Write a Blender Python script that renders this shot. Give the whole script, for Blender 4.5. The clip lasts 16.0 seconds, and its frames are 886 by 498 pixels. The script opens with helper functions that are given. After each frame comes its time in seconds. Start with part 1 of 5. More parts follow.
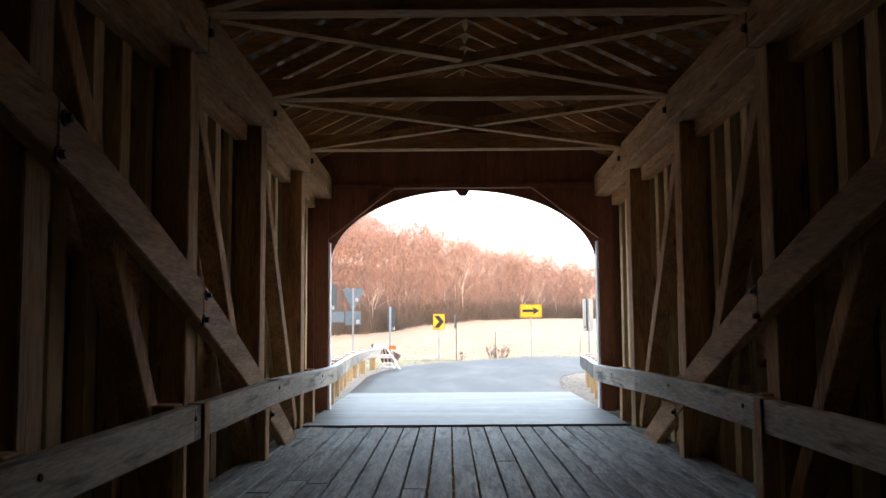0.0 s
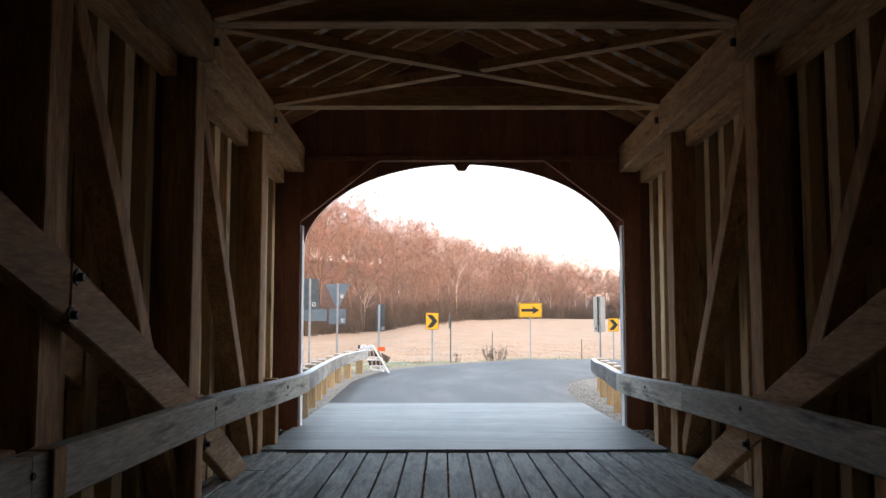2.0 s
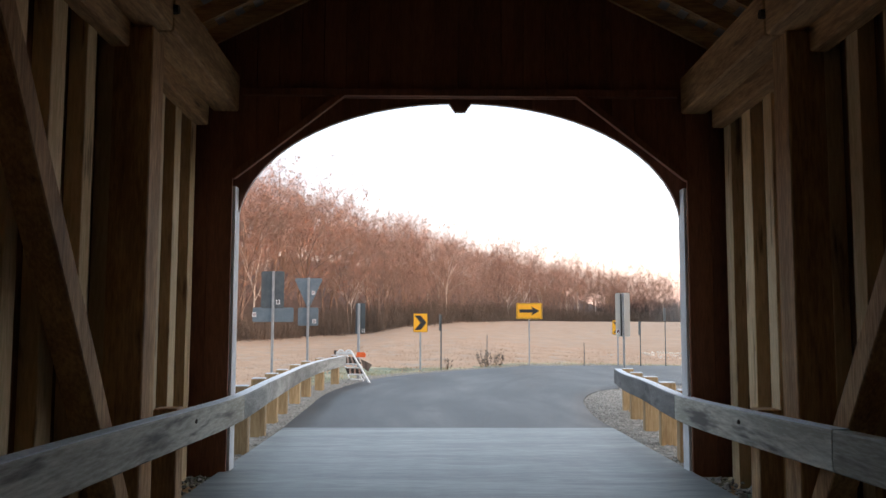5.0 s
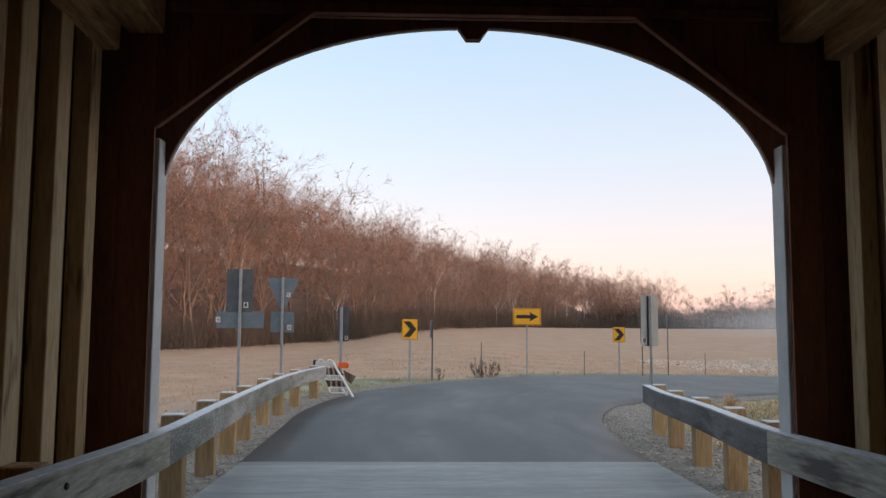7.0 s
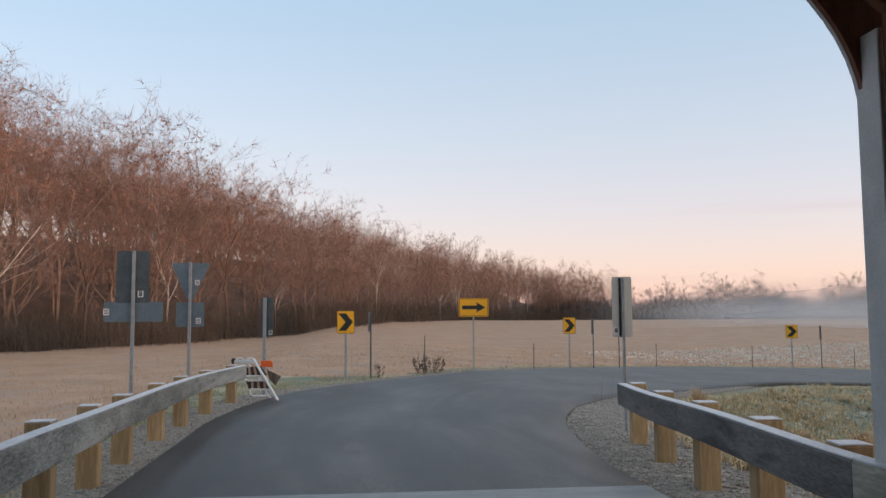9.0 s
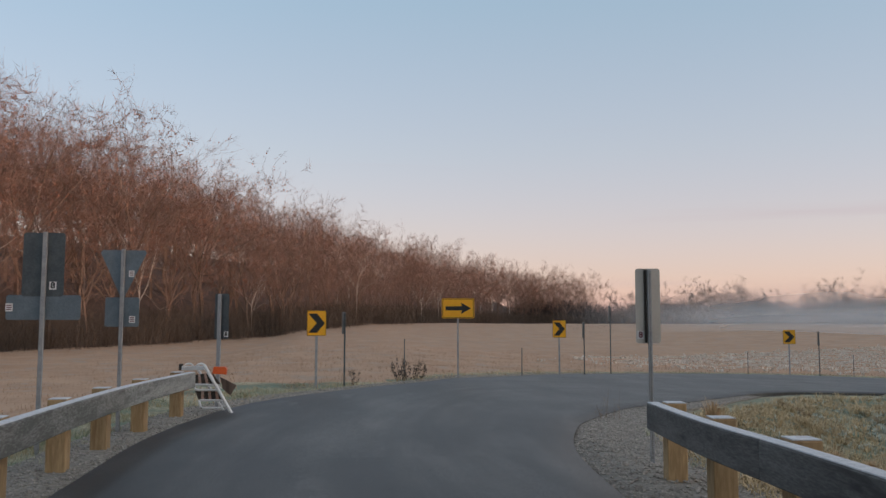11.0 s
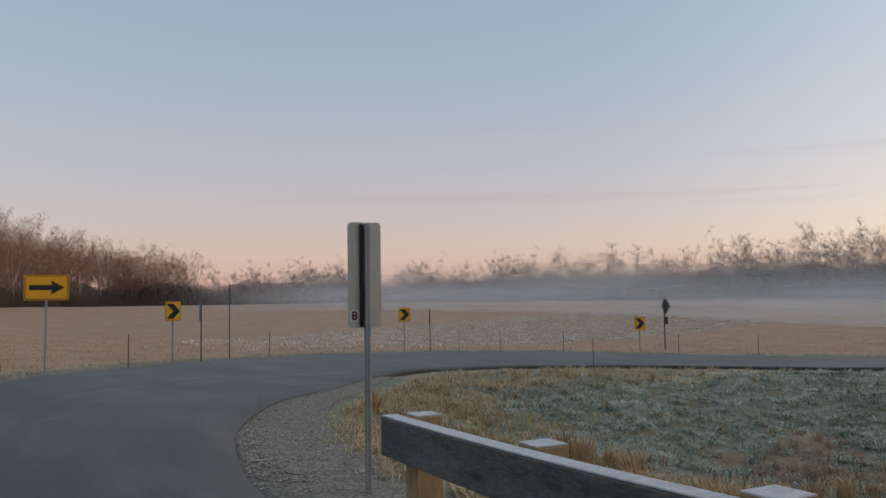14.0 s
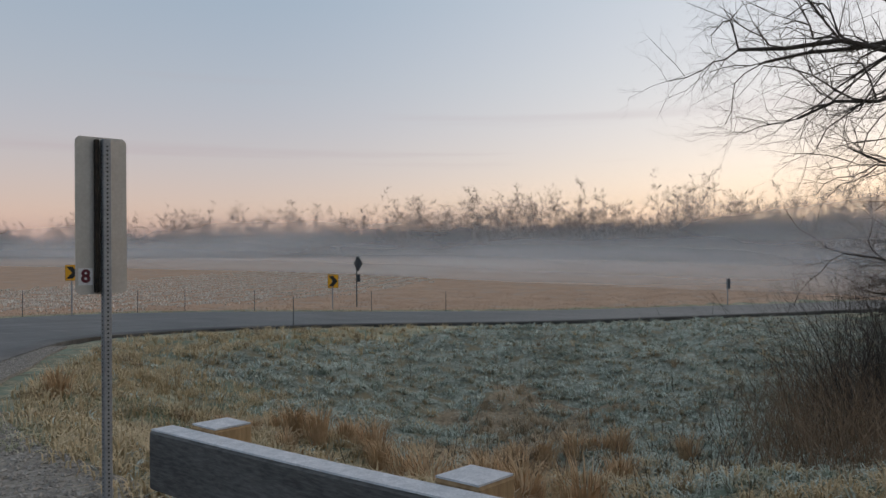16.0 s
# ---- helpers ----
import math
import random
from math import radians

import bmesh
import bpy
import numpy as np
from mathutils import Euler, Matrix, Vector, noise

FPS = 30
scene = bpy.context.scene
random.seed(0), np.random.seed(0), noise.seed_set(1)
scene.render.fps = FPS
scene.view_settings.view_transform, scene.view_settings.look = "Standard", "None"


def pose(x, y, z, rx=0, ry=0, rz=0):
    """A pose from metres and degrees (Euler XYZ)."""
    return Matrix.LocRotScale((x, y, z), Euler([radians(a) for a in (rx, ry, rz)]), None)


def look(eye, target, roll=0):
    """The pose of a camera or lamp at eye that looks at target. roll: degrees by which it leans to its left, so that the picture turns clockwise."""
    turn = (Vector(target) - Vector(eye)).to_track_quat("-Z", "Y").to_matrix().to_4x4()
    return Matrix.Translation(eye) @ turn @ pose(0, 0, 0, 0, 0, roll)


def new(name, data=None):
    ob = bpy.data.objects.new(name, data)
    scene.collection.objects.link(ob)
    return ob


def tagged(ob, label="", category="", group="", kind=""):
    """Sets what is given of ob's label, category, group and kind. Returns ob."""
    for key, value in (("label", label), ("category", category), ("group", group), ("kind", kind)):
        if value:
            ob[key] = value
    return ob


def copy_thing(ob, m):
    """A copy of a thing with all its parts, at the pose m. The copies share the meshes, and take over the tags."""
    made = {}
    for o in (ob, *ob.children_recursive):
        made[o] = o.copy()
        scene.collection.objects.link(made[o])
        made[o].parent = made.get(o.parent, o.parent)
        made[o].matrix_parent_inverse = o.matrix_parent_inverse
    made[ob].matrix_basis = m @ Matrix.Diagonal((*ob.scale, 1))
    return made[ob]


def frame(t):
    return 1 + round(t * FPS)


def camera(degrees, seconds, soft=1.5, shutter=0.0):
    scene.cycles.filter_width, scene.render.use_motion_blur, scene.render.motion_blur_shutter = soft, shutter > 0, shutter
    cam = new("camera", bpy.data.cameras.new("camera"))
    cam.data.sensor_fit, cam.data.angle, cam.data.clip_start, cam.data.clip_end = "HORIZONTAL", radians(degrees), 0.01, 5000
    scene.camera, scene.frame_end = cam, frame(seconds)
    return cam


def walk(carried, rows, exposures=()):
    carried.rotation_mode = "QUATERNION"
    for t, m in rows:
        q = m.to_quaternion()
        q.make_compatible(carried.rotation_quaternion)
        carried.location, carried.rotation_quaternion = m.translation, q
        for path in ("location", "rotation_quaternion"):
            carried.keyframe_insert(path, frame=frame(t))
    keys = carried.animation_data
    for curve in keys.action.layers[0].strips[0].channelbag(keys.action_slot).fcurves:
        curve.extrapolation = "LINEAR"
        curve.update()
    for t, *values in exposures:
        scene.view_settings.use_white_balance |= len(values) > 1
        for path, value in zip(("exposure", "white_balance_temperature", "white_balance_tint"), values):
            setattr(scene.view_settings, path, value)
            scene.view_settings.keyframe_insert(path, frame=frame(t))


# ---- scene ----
cam = camera(56.6, 16.0)
PATH = [
    (0, (0.111, 0.248, 1.769), (0.098, 2.241, 1.933), -0.4),
    (0.5, (0.108, 0.931, 1.771), (0.094, 2.924, 1.935), -0.4),
    (1, (0.093, 1.599, 1.768), (0.079, 3.592, 1.931), -0.4),
    (1.5, (0.100, 2.260, 1.755), (0.093, 4.253, 1.916), -0.2),
    (2, (0.078, 2.898, 1.749), (0.080, 4.892, 1.912), 0.0),
    (2.5, (0.066, 3.539, 1.743), (0.079, 5.532, 1.905), 0.1),
    (3, (0.066, 4.196, 1.736), (0.087, 6.189, 1.903), 0.3),
    (3.5, (0.071, 4.856, 1.736), (0.095, 6.848, 1.902), 0.1),
    (4, (0.072, 5.508, 1.743), (0.100, 7.501, 1.907), 0.0),
    (4.2, (0.075, 5.800, 1.739), (0.099, 7.793, 1.903), -0.0),
    (6.3, (0.036, 8.385, 1.678), (0.074, 10.377, 1.857), 0.5),
    (6.5, (0.017, 8.731, 1.687), (0.060, 10.723, 1.867), 0.4),
    (7, (-0.049, 9.443, 1.706), (0.009, 11.434, 1.889), 0.3),
    (7.5, (-0.061, 10.108, 1.694), (0.027, 12.098, 1.876), 0.0),
    (8, (0.021, 10.702, 1.660), (0.150, 12.690, 1.836), -0.4),
    (8.5, (0.109, 11.260, 1.640), (0.282, 13.245, 1.811), -0.5),
    (9, (0.160, 11.986, 1.638), (0.356, 13.969, 1.806), -0.4),
    (9.2, (0.216, 12.235, 1.637), (0.420, 14.219, 1.796), -0.5),
    (11.3, (0.399, 14.902, 1.603), (0.659, 16.877, 1.779), 0.4),
    (11.5, (0.409, 15.151, 1.603), (0.711, 17.121, 1.773), 0.4),
    (12, (0.395, 15.697, 1.606), (0.784, 17.652, 1.775), 0.1),
    (12.5, (0.403, 16.258, 1.591), (0.877, 18.195, 1.752), -0.0),
    (13, (0.388, 16.843, 1.599), (1.088, 18.711, 1.740), -0.8),
    (13.5, (0.543, 17.463, 1.586), (1.426, 19.253, 1.718), -0.7),
    (14, (0.644, 18.040, 1.570), (1.767, 19.690, 1.692), -0.8),
    (14.5, (0.847, 18.617, 1.544), (2.171, 20.113, 1.638), -0.5),
    (15, (0.997, 19.118, 1.557), (2.470, 20.469, 1.640), -0.1),
    (15.5, (1.071, 19.580, 1.560), (2.693, 20.750, 1.592), -0.1),
    (16, (1.202, 20.070, 1.555), (2.870, 21.173, 1.566), -0.4),
]
walk(cam, [(t, look(eye, target, roll)) for t, eye, target, roll in PATH],
     [(0, 4.6), (2, 4.0), (4.2, 3.62), (6.3, 2.70), (9, 2.25), (12, 1.75), (16, 1.65)])

# ---- light ----
AX = 0.40                      # middle of the bridge
SUN_AZ, SUN_EL = -28.0, 2.4      # degrees from +x towards +y, and above the horizon


def make_world():
    w = bpy.data.worlds.new("sky")
    w.use_nodes = True
    nt = w.node_tree
    bg = nt.nodes["Background"]
    sky = nt.nodes.new("ShaderNodeTexSky")
    sky.sky_type = "NISHITA"
    sky.sun_disc = False
    sky.sun_elevation = radians(SUN_EL)
    sky.sun_rotation = radians(90 - SUN_AZ)
    sky.air_density, sky.dust_density, sky.ozone_density = 1.0, 0.5, 2.1
    hsv = nt.nodes.new("ShaderNodeHueSaturation")
    hsv.inputs["Saturation"].default_value = 1.0
    nt.links.new(sky.outputs[0], hsv.inputs["Color"])
    tint = nt.nodes.new("ShaderNodeMix")
    tint.data_type, tint.blend_type = "RGBA", "MULTIPLY"
    tint.inputs["Factor"].default_value = 1.0
    tint.inputs["B"].default_value = (1.12, 0.98, 1.0, 1)
    nt.links.new(hsv.outputs[0], tint.inputs["A"])
    # thin haze over the whole sky, rosy low down and blue above
    xyz = nt.nodes.new("ShaderNodeSeparateXYZ")
    nt.links.new(nt.nodes.new("ShaderNodeTexCoord").outputs["Generated"], xyz.inputs[0])
    veil = nt.nodes.new("ShaderNodeValToRGB")
    stops = ((0.0, (1.42, 0.98, 1.14)), (0.08, (1.34, 1.0, 1.15)), (0.20, (1.10, 1.07, 1.18)), (0.38, (0.80, 1.05, 1.24)), (1.0, (1.08, 0.98, 0.90)))
    while len(veil.color_ramp.elements) < len(stops):
        veil.color_ramp.elements.new(0.5)
    for el, (p, c) in zip(veil.color_ramp.elements, stops):
        el.position, el.color = p, (*c, 1)
    nt.links.new(xyz.outputs["Z"], veil.inputs[0])
    haze = nt.nodes.new("ShaderNodeMix")
    haze.data_type = "RGBA"
    haze.inputs["Factor"].default_value = 0.60
    nt.links.new(veil.outputs[0], haze.inputs["B"])
    nt.links.new(tint.outputs["Result"], haze.inputs["A"])
    # dawn glow round the sun, and thin streaks of cloud low down
    away = nt.nodes.new("ShaderNodeVectorMath")
    away.operation = "DOT_PRODUCT"
    away.inputs[1].default_value = (math.cos(radians(SUN_AZ)), math.sin(radians(SUN_AZ)), 0.06)
    nt.links.new(xyz.inputs[0].links[0].from_socket, away.inputs[0])
    near = nt.nodes.new("ShaderNodeMapRange")
    near.inputs["From Min"].default_value, near.inputs["From Max"].default_value = 0.25, 1.0
    nt.links.new(away.outputs["Value"], near.inputs["Value"])
    power = nt.nodes.new("ShaderNodeMath")
    power.operation, power.inputs[1].default_value = "POWER", 1.7
    nt.links.new(near.outputs[0], power.inputs[0])
    glow = nt.nodes.new("ShaderNodeMix")
    glow.data_type, glow.blend_type = "RGBA", "ADD"
    glow.inputs["B"].default_value = (1.05, 0.80, 0.52, 1)
    nt.links.new(power.outputs[0], glow.inputs["Factor"])
    nt.links.new(haze.outputs["Result"], glow.inputs["A"])
    lie = nt.nodes.new("ShaderNodeMapping")
    lie.inputs["Scale"].default_value = (1.3, 1.3, 30.0)
    lie.inputs["Location"].default_value = (0.35, 0.1, 0.4)
    nt.links.new(xyz.inputs[0].links[0].from_socket, lie.inputs[0])
    wisps = nt.nodes.new("ShaderNodeTexNoise")
    wisps.inputs["Scale"].default_value, wisps.inputs["Detail"].default_value = 1.6, 5.0
    nt.links.new(lie.outputs[0], wisps.inputs["Vector"])
    thin = nt.nodes.new("ShaderNodeMapRange")
    thin.inputs["From Min"].default_value, thin.inputs["From Max"].default_value = 0.60, 0.78
    thin.inputs["To Max"].default_value = 0.32
    nt.links.new(wisps.outputs[0], thin.inputs["Value"])
    belt = nt.nodes.new("ShaderNodeMapRange")
    belt.inputs["From Min"].default_value, belt.inputs["From Max"].default_value = 0.24, 0.10
    nt.links.new(xyz.outputs["Z"], belt.inputs["Value"])
    both = nt.nodes.new("ShaderNodeMath")
    both.operation = "MULTIPLY"
    nt.links.new(thin.outputs[0], both.inputs[0])
    nt.links.new(belt.outputs[0], both.inputs[1])
    cloud = nt.nodes.new("ShaderNodeMix")
    cloud.data_type = "RGBA"
    cloud.inputs["B"].default_value = (1.0, 0.80, 0.86, 1)
    nt.links.new(both.outputs[0], cloud.inputs["Factor"])
    nt.links.new(glow.outputs["Result"], cloud.inputs["A"])
    nt.links.new(cloud.outputs["Result"], bg.inputs[0])
    bg.inputs[1].default_value = 0.15
    scene.world = w


make_world()
sun_data = bpy.data.lights.new("sun", "SUN")
sun_data.energy, sun_data.angle, sun_data.color = 0.6, radians(1.5), (1.0, 0.60, 0.42)
sun = new("sun", sun_data)
sun.matrix_world = look((60 * math.cos(radians(SUN_AZ)), 60 * math.sin(radians(SUN_AZ)), 60 * math.tan(radians(SUN_EL))), (0, 0, 0))


# ---- materials ----
def material(name, c0, c1, scale=4.0, stretch=(1, 1, 1), rough=0.8, metal=0.0, bump=0.2, fine=40.0, c2=None, spot=0.62, world=False, rand=0.0, detail=6.0):
    """Two colours mixed by a coarse and a fine noise, a third in spots, with relief; stretch pulls the grain along an axis."""
    m = bpy.data.materials.new(name)
    m.use_nodes = True
    nt = m.node_tree
    n, l = nt.nodes, nt.links
    b = n["Principled BSDF"]
    if world:
        src = n.new("ShaderNodeNewGeometry").outputs["Position"]
    else:
        src = n.new("ShaderNodeTexCoord").outputs["Object"]
    mp = n.new("ShaderNodeMapping")
    mp.inputs["Scale"].default_value = stretch
    l.new(src, mp.inputs["Vector"])
    vec = mp.outputs[0]
    if rand:
        info = n.new("ShaderNodeObjectInfo")
        mul = n.new("ShaderNodeMath")
        mul.operation = "MULTIPLY"
        mul.inputs[1].default_value = 37.0
        l.new(info.outputs["Random"], mul.inputs[0])
        add = n.new("ShaderNodeVectorMath")
        add.operation = "ADD"
        l.new(vec, add.inputs[0])
        l.new(mul.outputs[0], add.inputs[1])
        vec = add.outputs[0]
    big, small = n.new("ShaderNodeTexNoise"), n.new("ShaderNodeTexNoise")
    for t, s in ((big, scale), (small, fine)):
        t.inputs["Scale"].default_value = s
        t.inputs["Detail"].default_value = detail
        t.inputs["Roughness"].default_value = 0.65
        l.new(vec, t.inputs["Vector"])
    mean = n.new("ShaderNodeMath")
    mean.operation = "ADD"
    l.new(big.outputs[0], mean.inputs[0])
    l.new(small.outputs[0], mean.inputs[1])
    ramp = n.new("ShaderNodeValToRGB")
    ramp.color_ramp.elements[0].position, ramp.color_ramp.elements[0].color = 0.42, (*c0, 1)
    ramp.color_ramp.elements[1].position, ramp.color_ramp.elements[1].color = 0.60, (*c1, 1)
    half = n.new("ShaderNodeMath")
    half.operation = "MULTIPLY"
    half.inputs[1].default_value = 0.5
    l.new(mean.outputs[0], half.inputs[0])
    l.new(half.outputs[0], ramp.inputs[0])
    out = ramp.outputs[0]
    if c2:
        sp = n.new("ShaderNodeTexNoise")
        sp.inputs["Scale"].default_value = scale * 2.3
        sp.inputs["Detail"].default_value = 5
        l.new(vec, sp.inputs["Vector"])
        mr = n.new("ShaderNodeMapRange")
        mr.inputs["From Min"].default_value, mr.inputs["From Max"].default_value = spot - 0.06, spot + 0.06
        l.new(sp.outputs[0], mr.inputs["Value"])
        mix = n.new("ShaderNodeMix")
        mix.data_type = "RGBA"
        l.new(mr.outputs[0], mix.inputs["Factor"])
        l.new(out, mix.inputs["A"])
        mix.inputs["B"].default_value = (*c2, 1)
        out = mix.outputs["Result"]
    if rand:
        hsv = n.new("ShaderNodeHueSaturation")
        mr2 = n.new("ShaderNodeMapRange")
        mr2.inputs["To Min"].default_value, mr2.inputs["To Max"].default_value = 1 - rand, 1 + rand
        l.new(info.outputs["Random"], mr2.inputs["Value"])
        l.new(mr2.outputs[0], hsv.inputs["Value"])
        l.new(out, hsv.inputs["Color"])
        out = hsv.outputs[0]
    l.new(out, b.inputs["Base Color"])
    b.inputs["Roughness"].default_value = rough
    b.inputs["Metallic"].default_value = metal
    if bump:
        bp = n.new("ShaderNodeBump")
        bp.inputs["Strength"].default_value = bump
        bp.inputs["Distance"].default_value = 0.02
        l.new(half.outputs[0], bp.inputs["Height"])
        l.new(bp.outputs[0], b.inputs["Normal"])
    return m


X, Y, Z = (0.12, 1, 1), (1, 0.12, 1), (1, 1, 0.12)
TIMBER = {a: material("timber_" + a, (0.30, 0.165, 0.075), (0.62, 0.385, 0.19), 5, s, 0.8, bump=0.35, fine=45, c2=(0.13, 0.07, 0.04), spot=0.68, rand=0.15) for a, s in (("x", X), ("y", Y), ("z", Z))}
SIDING = material("siding_boards", (0.13, 0.065, 0.034), (0.29, 0.155, 0.082), 5, Z, 0.85, bump=0.35, fine=50, c2=(0.10, 0.05, 0.03), spot=0.66, rand=0.25)
RED_PANEL = material("red_brown_boards", (0.18, 0.072, 0.042), (0.30, 0.122, 0.07), 5, Z, 0.75, bump=0.25, fine=50, rand=0.15)
STUD = material("pale_studs", (0.56, 0.40, 0.21), (0.76, 0.58, 0.35), 5, Z, 0.8, bump=0.3, fine=45, c2=(0.2, 0.11, 0.06), spot=0.66, rand=0.2)
DECK = material("weathered_deck", (0.15, 0.155, 0.145), (0.46, 0.46, 0.43), 4, Y, 0.7, bump=0.45, fine=38, c2=(0.10, 0.095, 0.085), spot=0.60, rand=0.22)
RAIL = material("weathered_rail", (0.33, 0.315, 0.26), (0.62, 0.60, 0.52), 3.5, Y, 0.75, bump=0.4, fine=40, c2=(0.12, 0.11, 0.10), spot=0.63, rand=0.15)
RAIL_GREY = material("silver_grey_rail", (0.13, 0.138, 0.13), (0.40, 0.41, 0.395), 3.0, (1, 0.2, 1), 0.75, bump=0.4, fine=60, c2=(0.13, 0.125, 0.12), spot=0.66, rand=0.1)
RAIL_DARK = material("dark_grey_rail", (0.085, 0.087, 0.085), (0.20, 0.20, 0.193), 3.0, Y, 0.7, bump=0.3, fine=80, c2=(0.05, 0.05, 0.05), spot=0.62, rand=0.15)
POST = material("new_pine_post", (0.31, 0.205, 0.10), (0.46, 0.32, 0.17), 5, Z, 0.75, bump=0.3, fine=40, c2=(0.27, 0.17, 0.08), spot=0.64, rand=0.2)
FROST = material("frost", (0.55, 0.58, 0.62), (0.78, 0.80, 0.84), 14, rough=0.9, bump=0.3, fine=90)
WHITE = material("white_paint", (0.66, 0.66, 0.66), (0.8, 0.8, 0.8), 4, rough=0.6, bump=0.1, fine=60)
ROOF_SKIN = material("roof_sheet", (0.38, 0.36, 0.34), (0.5, 0.47, 0.44), 3, rough=0.6, bump=0.1)
CONCRETE = material("broomed_concrete", (0.185, 0.207, 0.21), (0.32, 0.345, 0.345), 1.6, (0.15, 1, 1), 0.75, bump=0.35, fine=26, c2=(0.20, 0.215, 0.22), spot=0.58)
ASPHALT = material("asphalt", (0.028, 0.029, 0.030), (0.092, 0.091, 0.087), 0.5, (1, 0.35, 1), 0.5, bump=0.5, fine=55, c2=(0.09, 0.088, 0.083), spot=0.66)


def scuffed(m, centre, lo, hi):
    """Tyre streaks that swing round the bend, as lighter and darker bands over a road's colour."""
    nt = m.node_tree
    n, l = nt.nodes, nt.links
    b = n["Principled BSDF"]
    base = b.inputs["Base Color"].links[0].from_socket
    rel = n.new("ShaderNodeVectorMath")
    rel.operation = "SUBTRACT"
    rel.inputs[1].default_value = centre
    l.new(n.new("ShaderNodeNewGeometry").outputs["Position"], rel.inputs[0])
    size = n.new("ShaderNodeVectorMath")
    size.operation = "LENGTH"
    l.new(rel.outputs[0], size.inputs[0])
    xyz = n.new("ShaderNodeSeparateXYZ")
    l.new(rel.outputs[0], xyz.inputs[0])
    ang = n.new("ShaderNodeMath")
    ang.operation = "ARCTAN2"
    l.new(xyz.outputs["Y"], ang.inputs[0])
    l.new(xyz.outputs["X"], ang.inputs[1])
    both = n.new("ShaderNodeCombineXYZ")
    l.new(size.outputs["Value"], both.inputs["X"])
    l.new(ang.outputs[0], both.inputs["Y"])
    tex = n.new("ShaderNodeTexNoise")
    tex.inputs["Scale"].default_value = 1.5
    tex.inputs["Detail"].default_value = 5
    tex.inputs["Distortion"].default_value = 0.4
    l.new(both.outputs[0], tex.inputs["Vector"])
    mr = n.new("ShaderNodeMapRange")
    mr.inputs["From Min"].default_value, mr.inputs["From Max"].default_value = 0.36, 0.64
    mr.inputs["To Min"].default_value, mr.inputs["To Max"].default_value = lo, hi
    l.new(tex.outputs[0], mr.inputs["Value"])
    hsv = n.new("ShaderNodeHueSaturation")
    l.new(mr.outputs[0], hsv.inputs["Value"])
    l.new(base, hsv.inputs["Color"])
    l.new(hsv.outputs[0], b.inputs["Base Color"])
    gloss = n.new("ShaderNodeMapRange")
    gloss.inputs["To Min"].default_value, gloss.inputs["To Max"].default_value = 0.42, 0.6
    l.new(tex.outputs[0], gloss.inputs["Value"])
    l.new(gloss.outputs[0], b.inputs["Roughness"])


scuffed(ASPHALT, (21.0, 25.0, 0.0), 0.40, 1.5)
scuffed(CONCRETE, (150.0, 16.0, 0.0), 0.88, 1.13)
GRAVEL = material("gravel", (0.16, 0.148, 0.13), (0.38, 0.355, 0.315), 14, rough=0.9, bump=0.9, fine=45, c2=(0.22, 0.20, 0.13), spot=0.62, world=True)
STONE = material("gravel_stone", (0.19, 0.177, 0.158), (0.46, 0.43, 0.39), 9, rough=0.9, bump=0.3, world=True)
FIELD = material("dry_field", (0.40, 0.258, 0.168), (0.51, 0.345, 0.235), 0.35, rough=0.95, bump=0.6, fine=7, c2=(0.40, 0.31, 0.24), spot=0.6, world=True)
FROSTED = material("frosted_meadow", (0.12, 0.125, 0.08), (0.50, 0.46, 0.32), 0.5, rough=0.95, bump=0.8, fine=9, c2=(0.17, 0.22, 0.16), spot=0.53, world=True)
FROST_GROUND = material("frosted_turf", (0.09, 0.105, 0.08), (0.40, 0.44, 0.38), 0.9, rough=0.95, bump=0.9, fine=11, c2=(0.22, 0.19, 0.12), spot=0.56, world=True)
BROWN_GROUND = material("brown_thatch", (0.16, 0.125, 0.08), (0.40, 0.32, 0.22), 0.9, rough=0.95, bump=0.9, fine=11, world=True)
LITTER = material("leaf_litter", (0.07, 0.045, 0.035), (0.13, 0.08, 0.06), 0.4, rough=0.95, bump=0.6, fine=5, world=True)
STRAW = material("straw_blades", (0.46, 0.36, 0.21), (0.70, 0.57, 0.37), 0.6, rough=0.85, bump=0, fine=9, c2=(0.27, 0.19, 0.11), spot=0.64, world=True)
FIELD_BLADE = material("field_blades", (0.41, 0.275, 0.185), (0.51, 0.36, 0.25), 0.35, rough=0.9, bump=0, fine=7, world=True)
GREEN_BLADE = material("frosted_blades", (0.22, 0.245, 0.14), (0.62, 0.59, 0.45), 0.6, rough=0.9, bump=0, fine=12, c2=(0.42, 0.36, 0.22), spot=0.57, world=True)
FROST_BLADE = material("frost_bitten_blades", (0.25, 0.30, 0.24), (0.72, 0.78, 0.71), 1.4, rough=0.9, bump=0, fine=14, c2=(0.36, 0.30, 0.19), spot=0.57, world=True)
THATCH = material("thatch_blades", (0.29, 0.225, 0.145), (0.54, 0.44, 0.31), 1.2, rough=0.9, bump=0, fine=9, world=True)
RUST_BLADE = material("rust_blades", (0.44, 0.29, 0.16), (0.66, 0.48, 0.30), 1.0, rough=0.9, bump=0, fine=9, world=True)
STUBBLE = material("frosted_stubble", (0.60, 0.55, 0.48), (0.80, 0.77, 0.71), 0.8, rough=0.9, bump=0, fine=9, world=True)
BARK = material("grey_brown_bark", (0.10, 0.07, 0.055), (0.21, 0.155, 0.125), 2, Z, 0.9, bump=0, fine=12, rand=0.3)
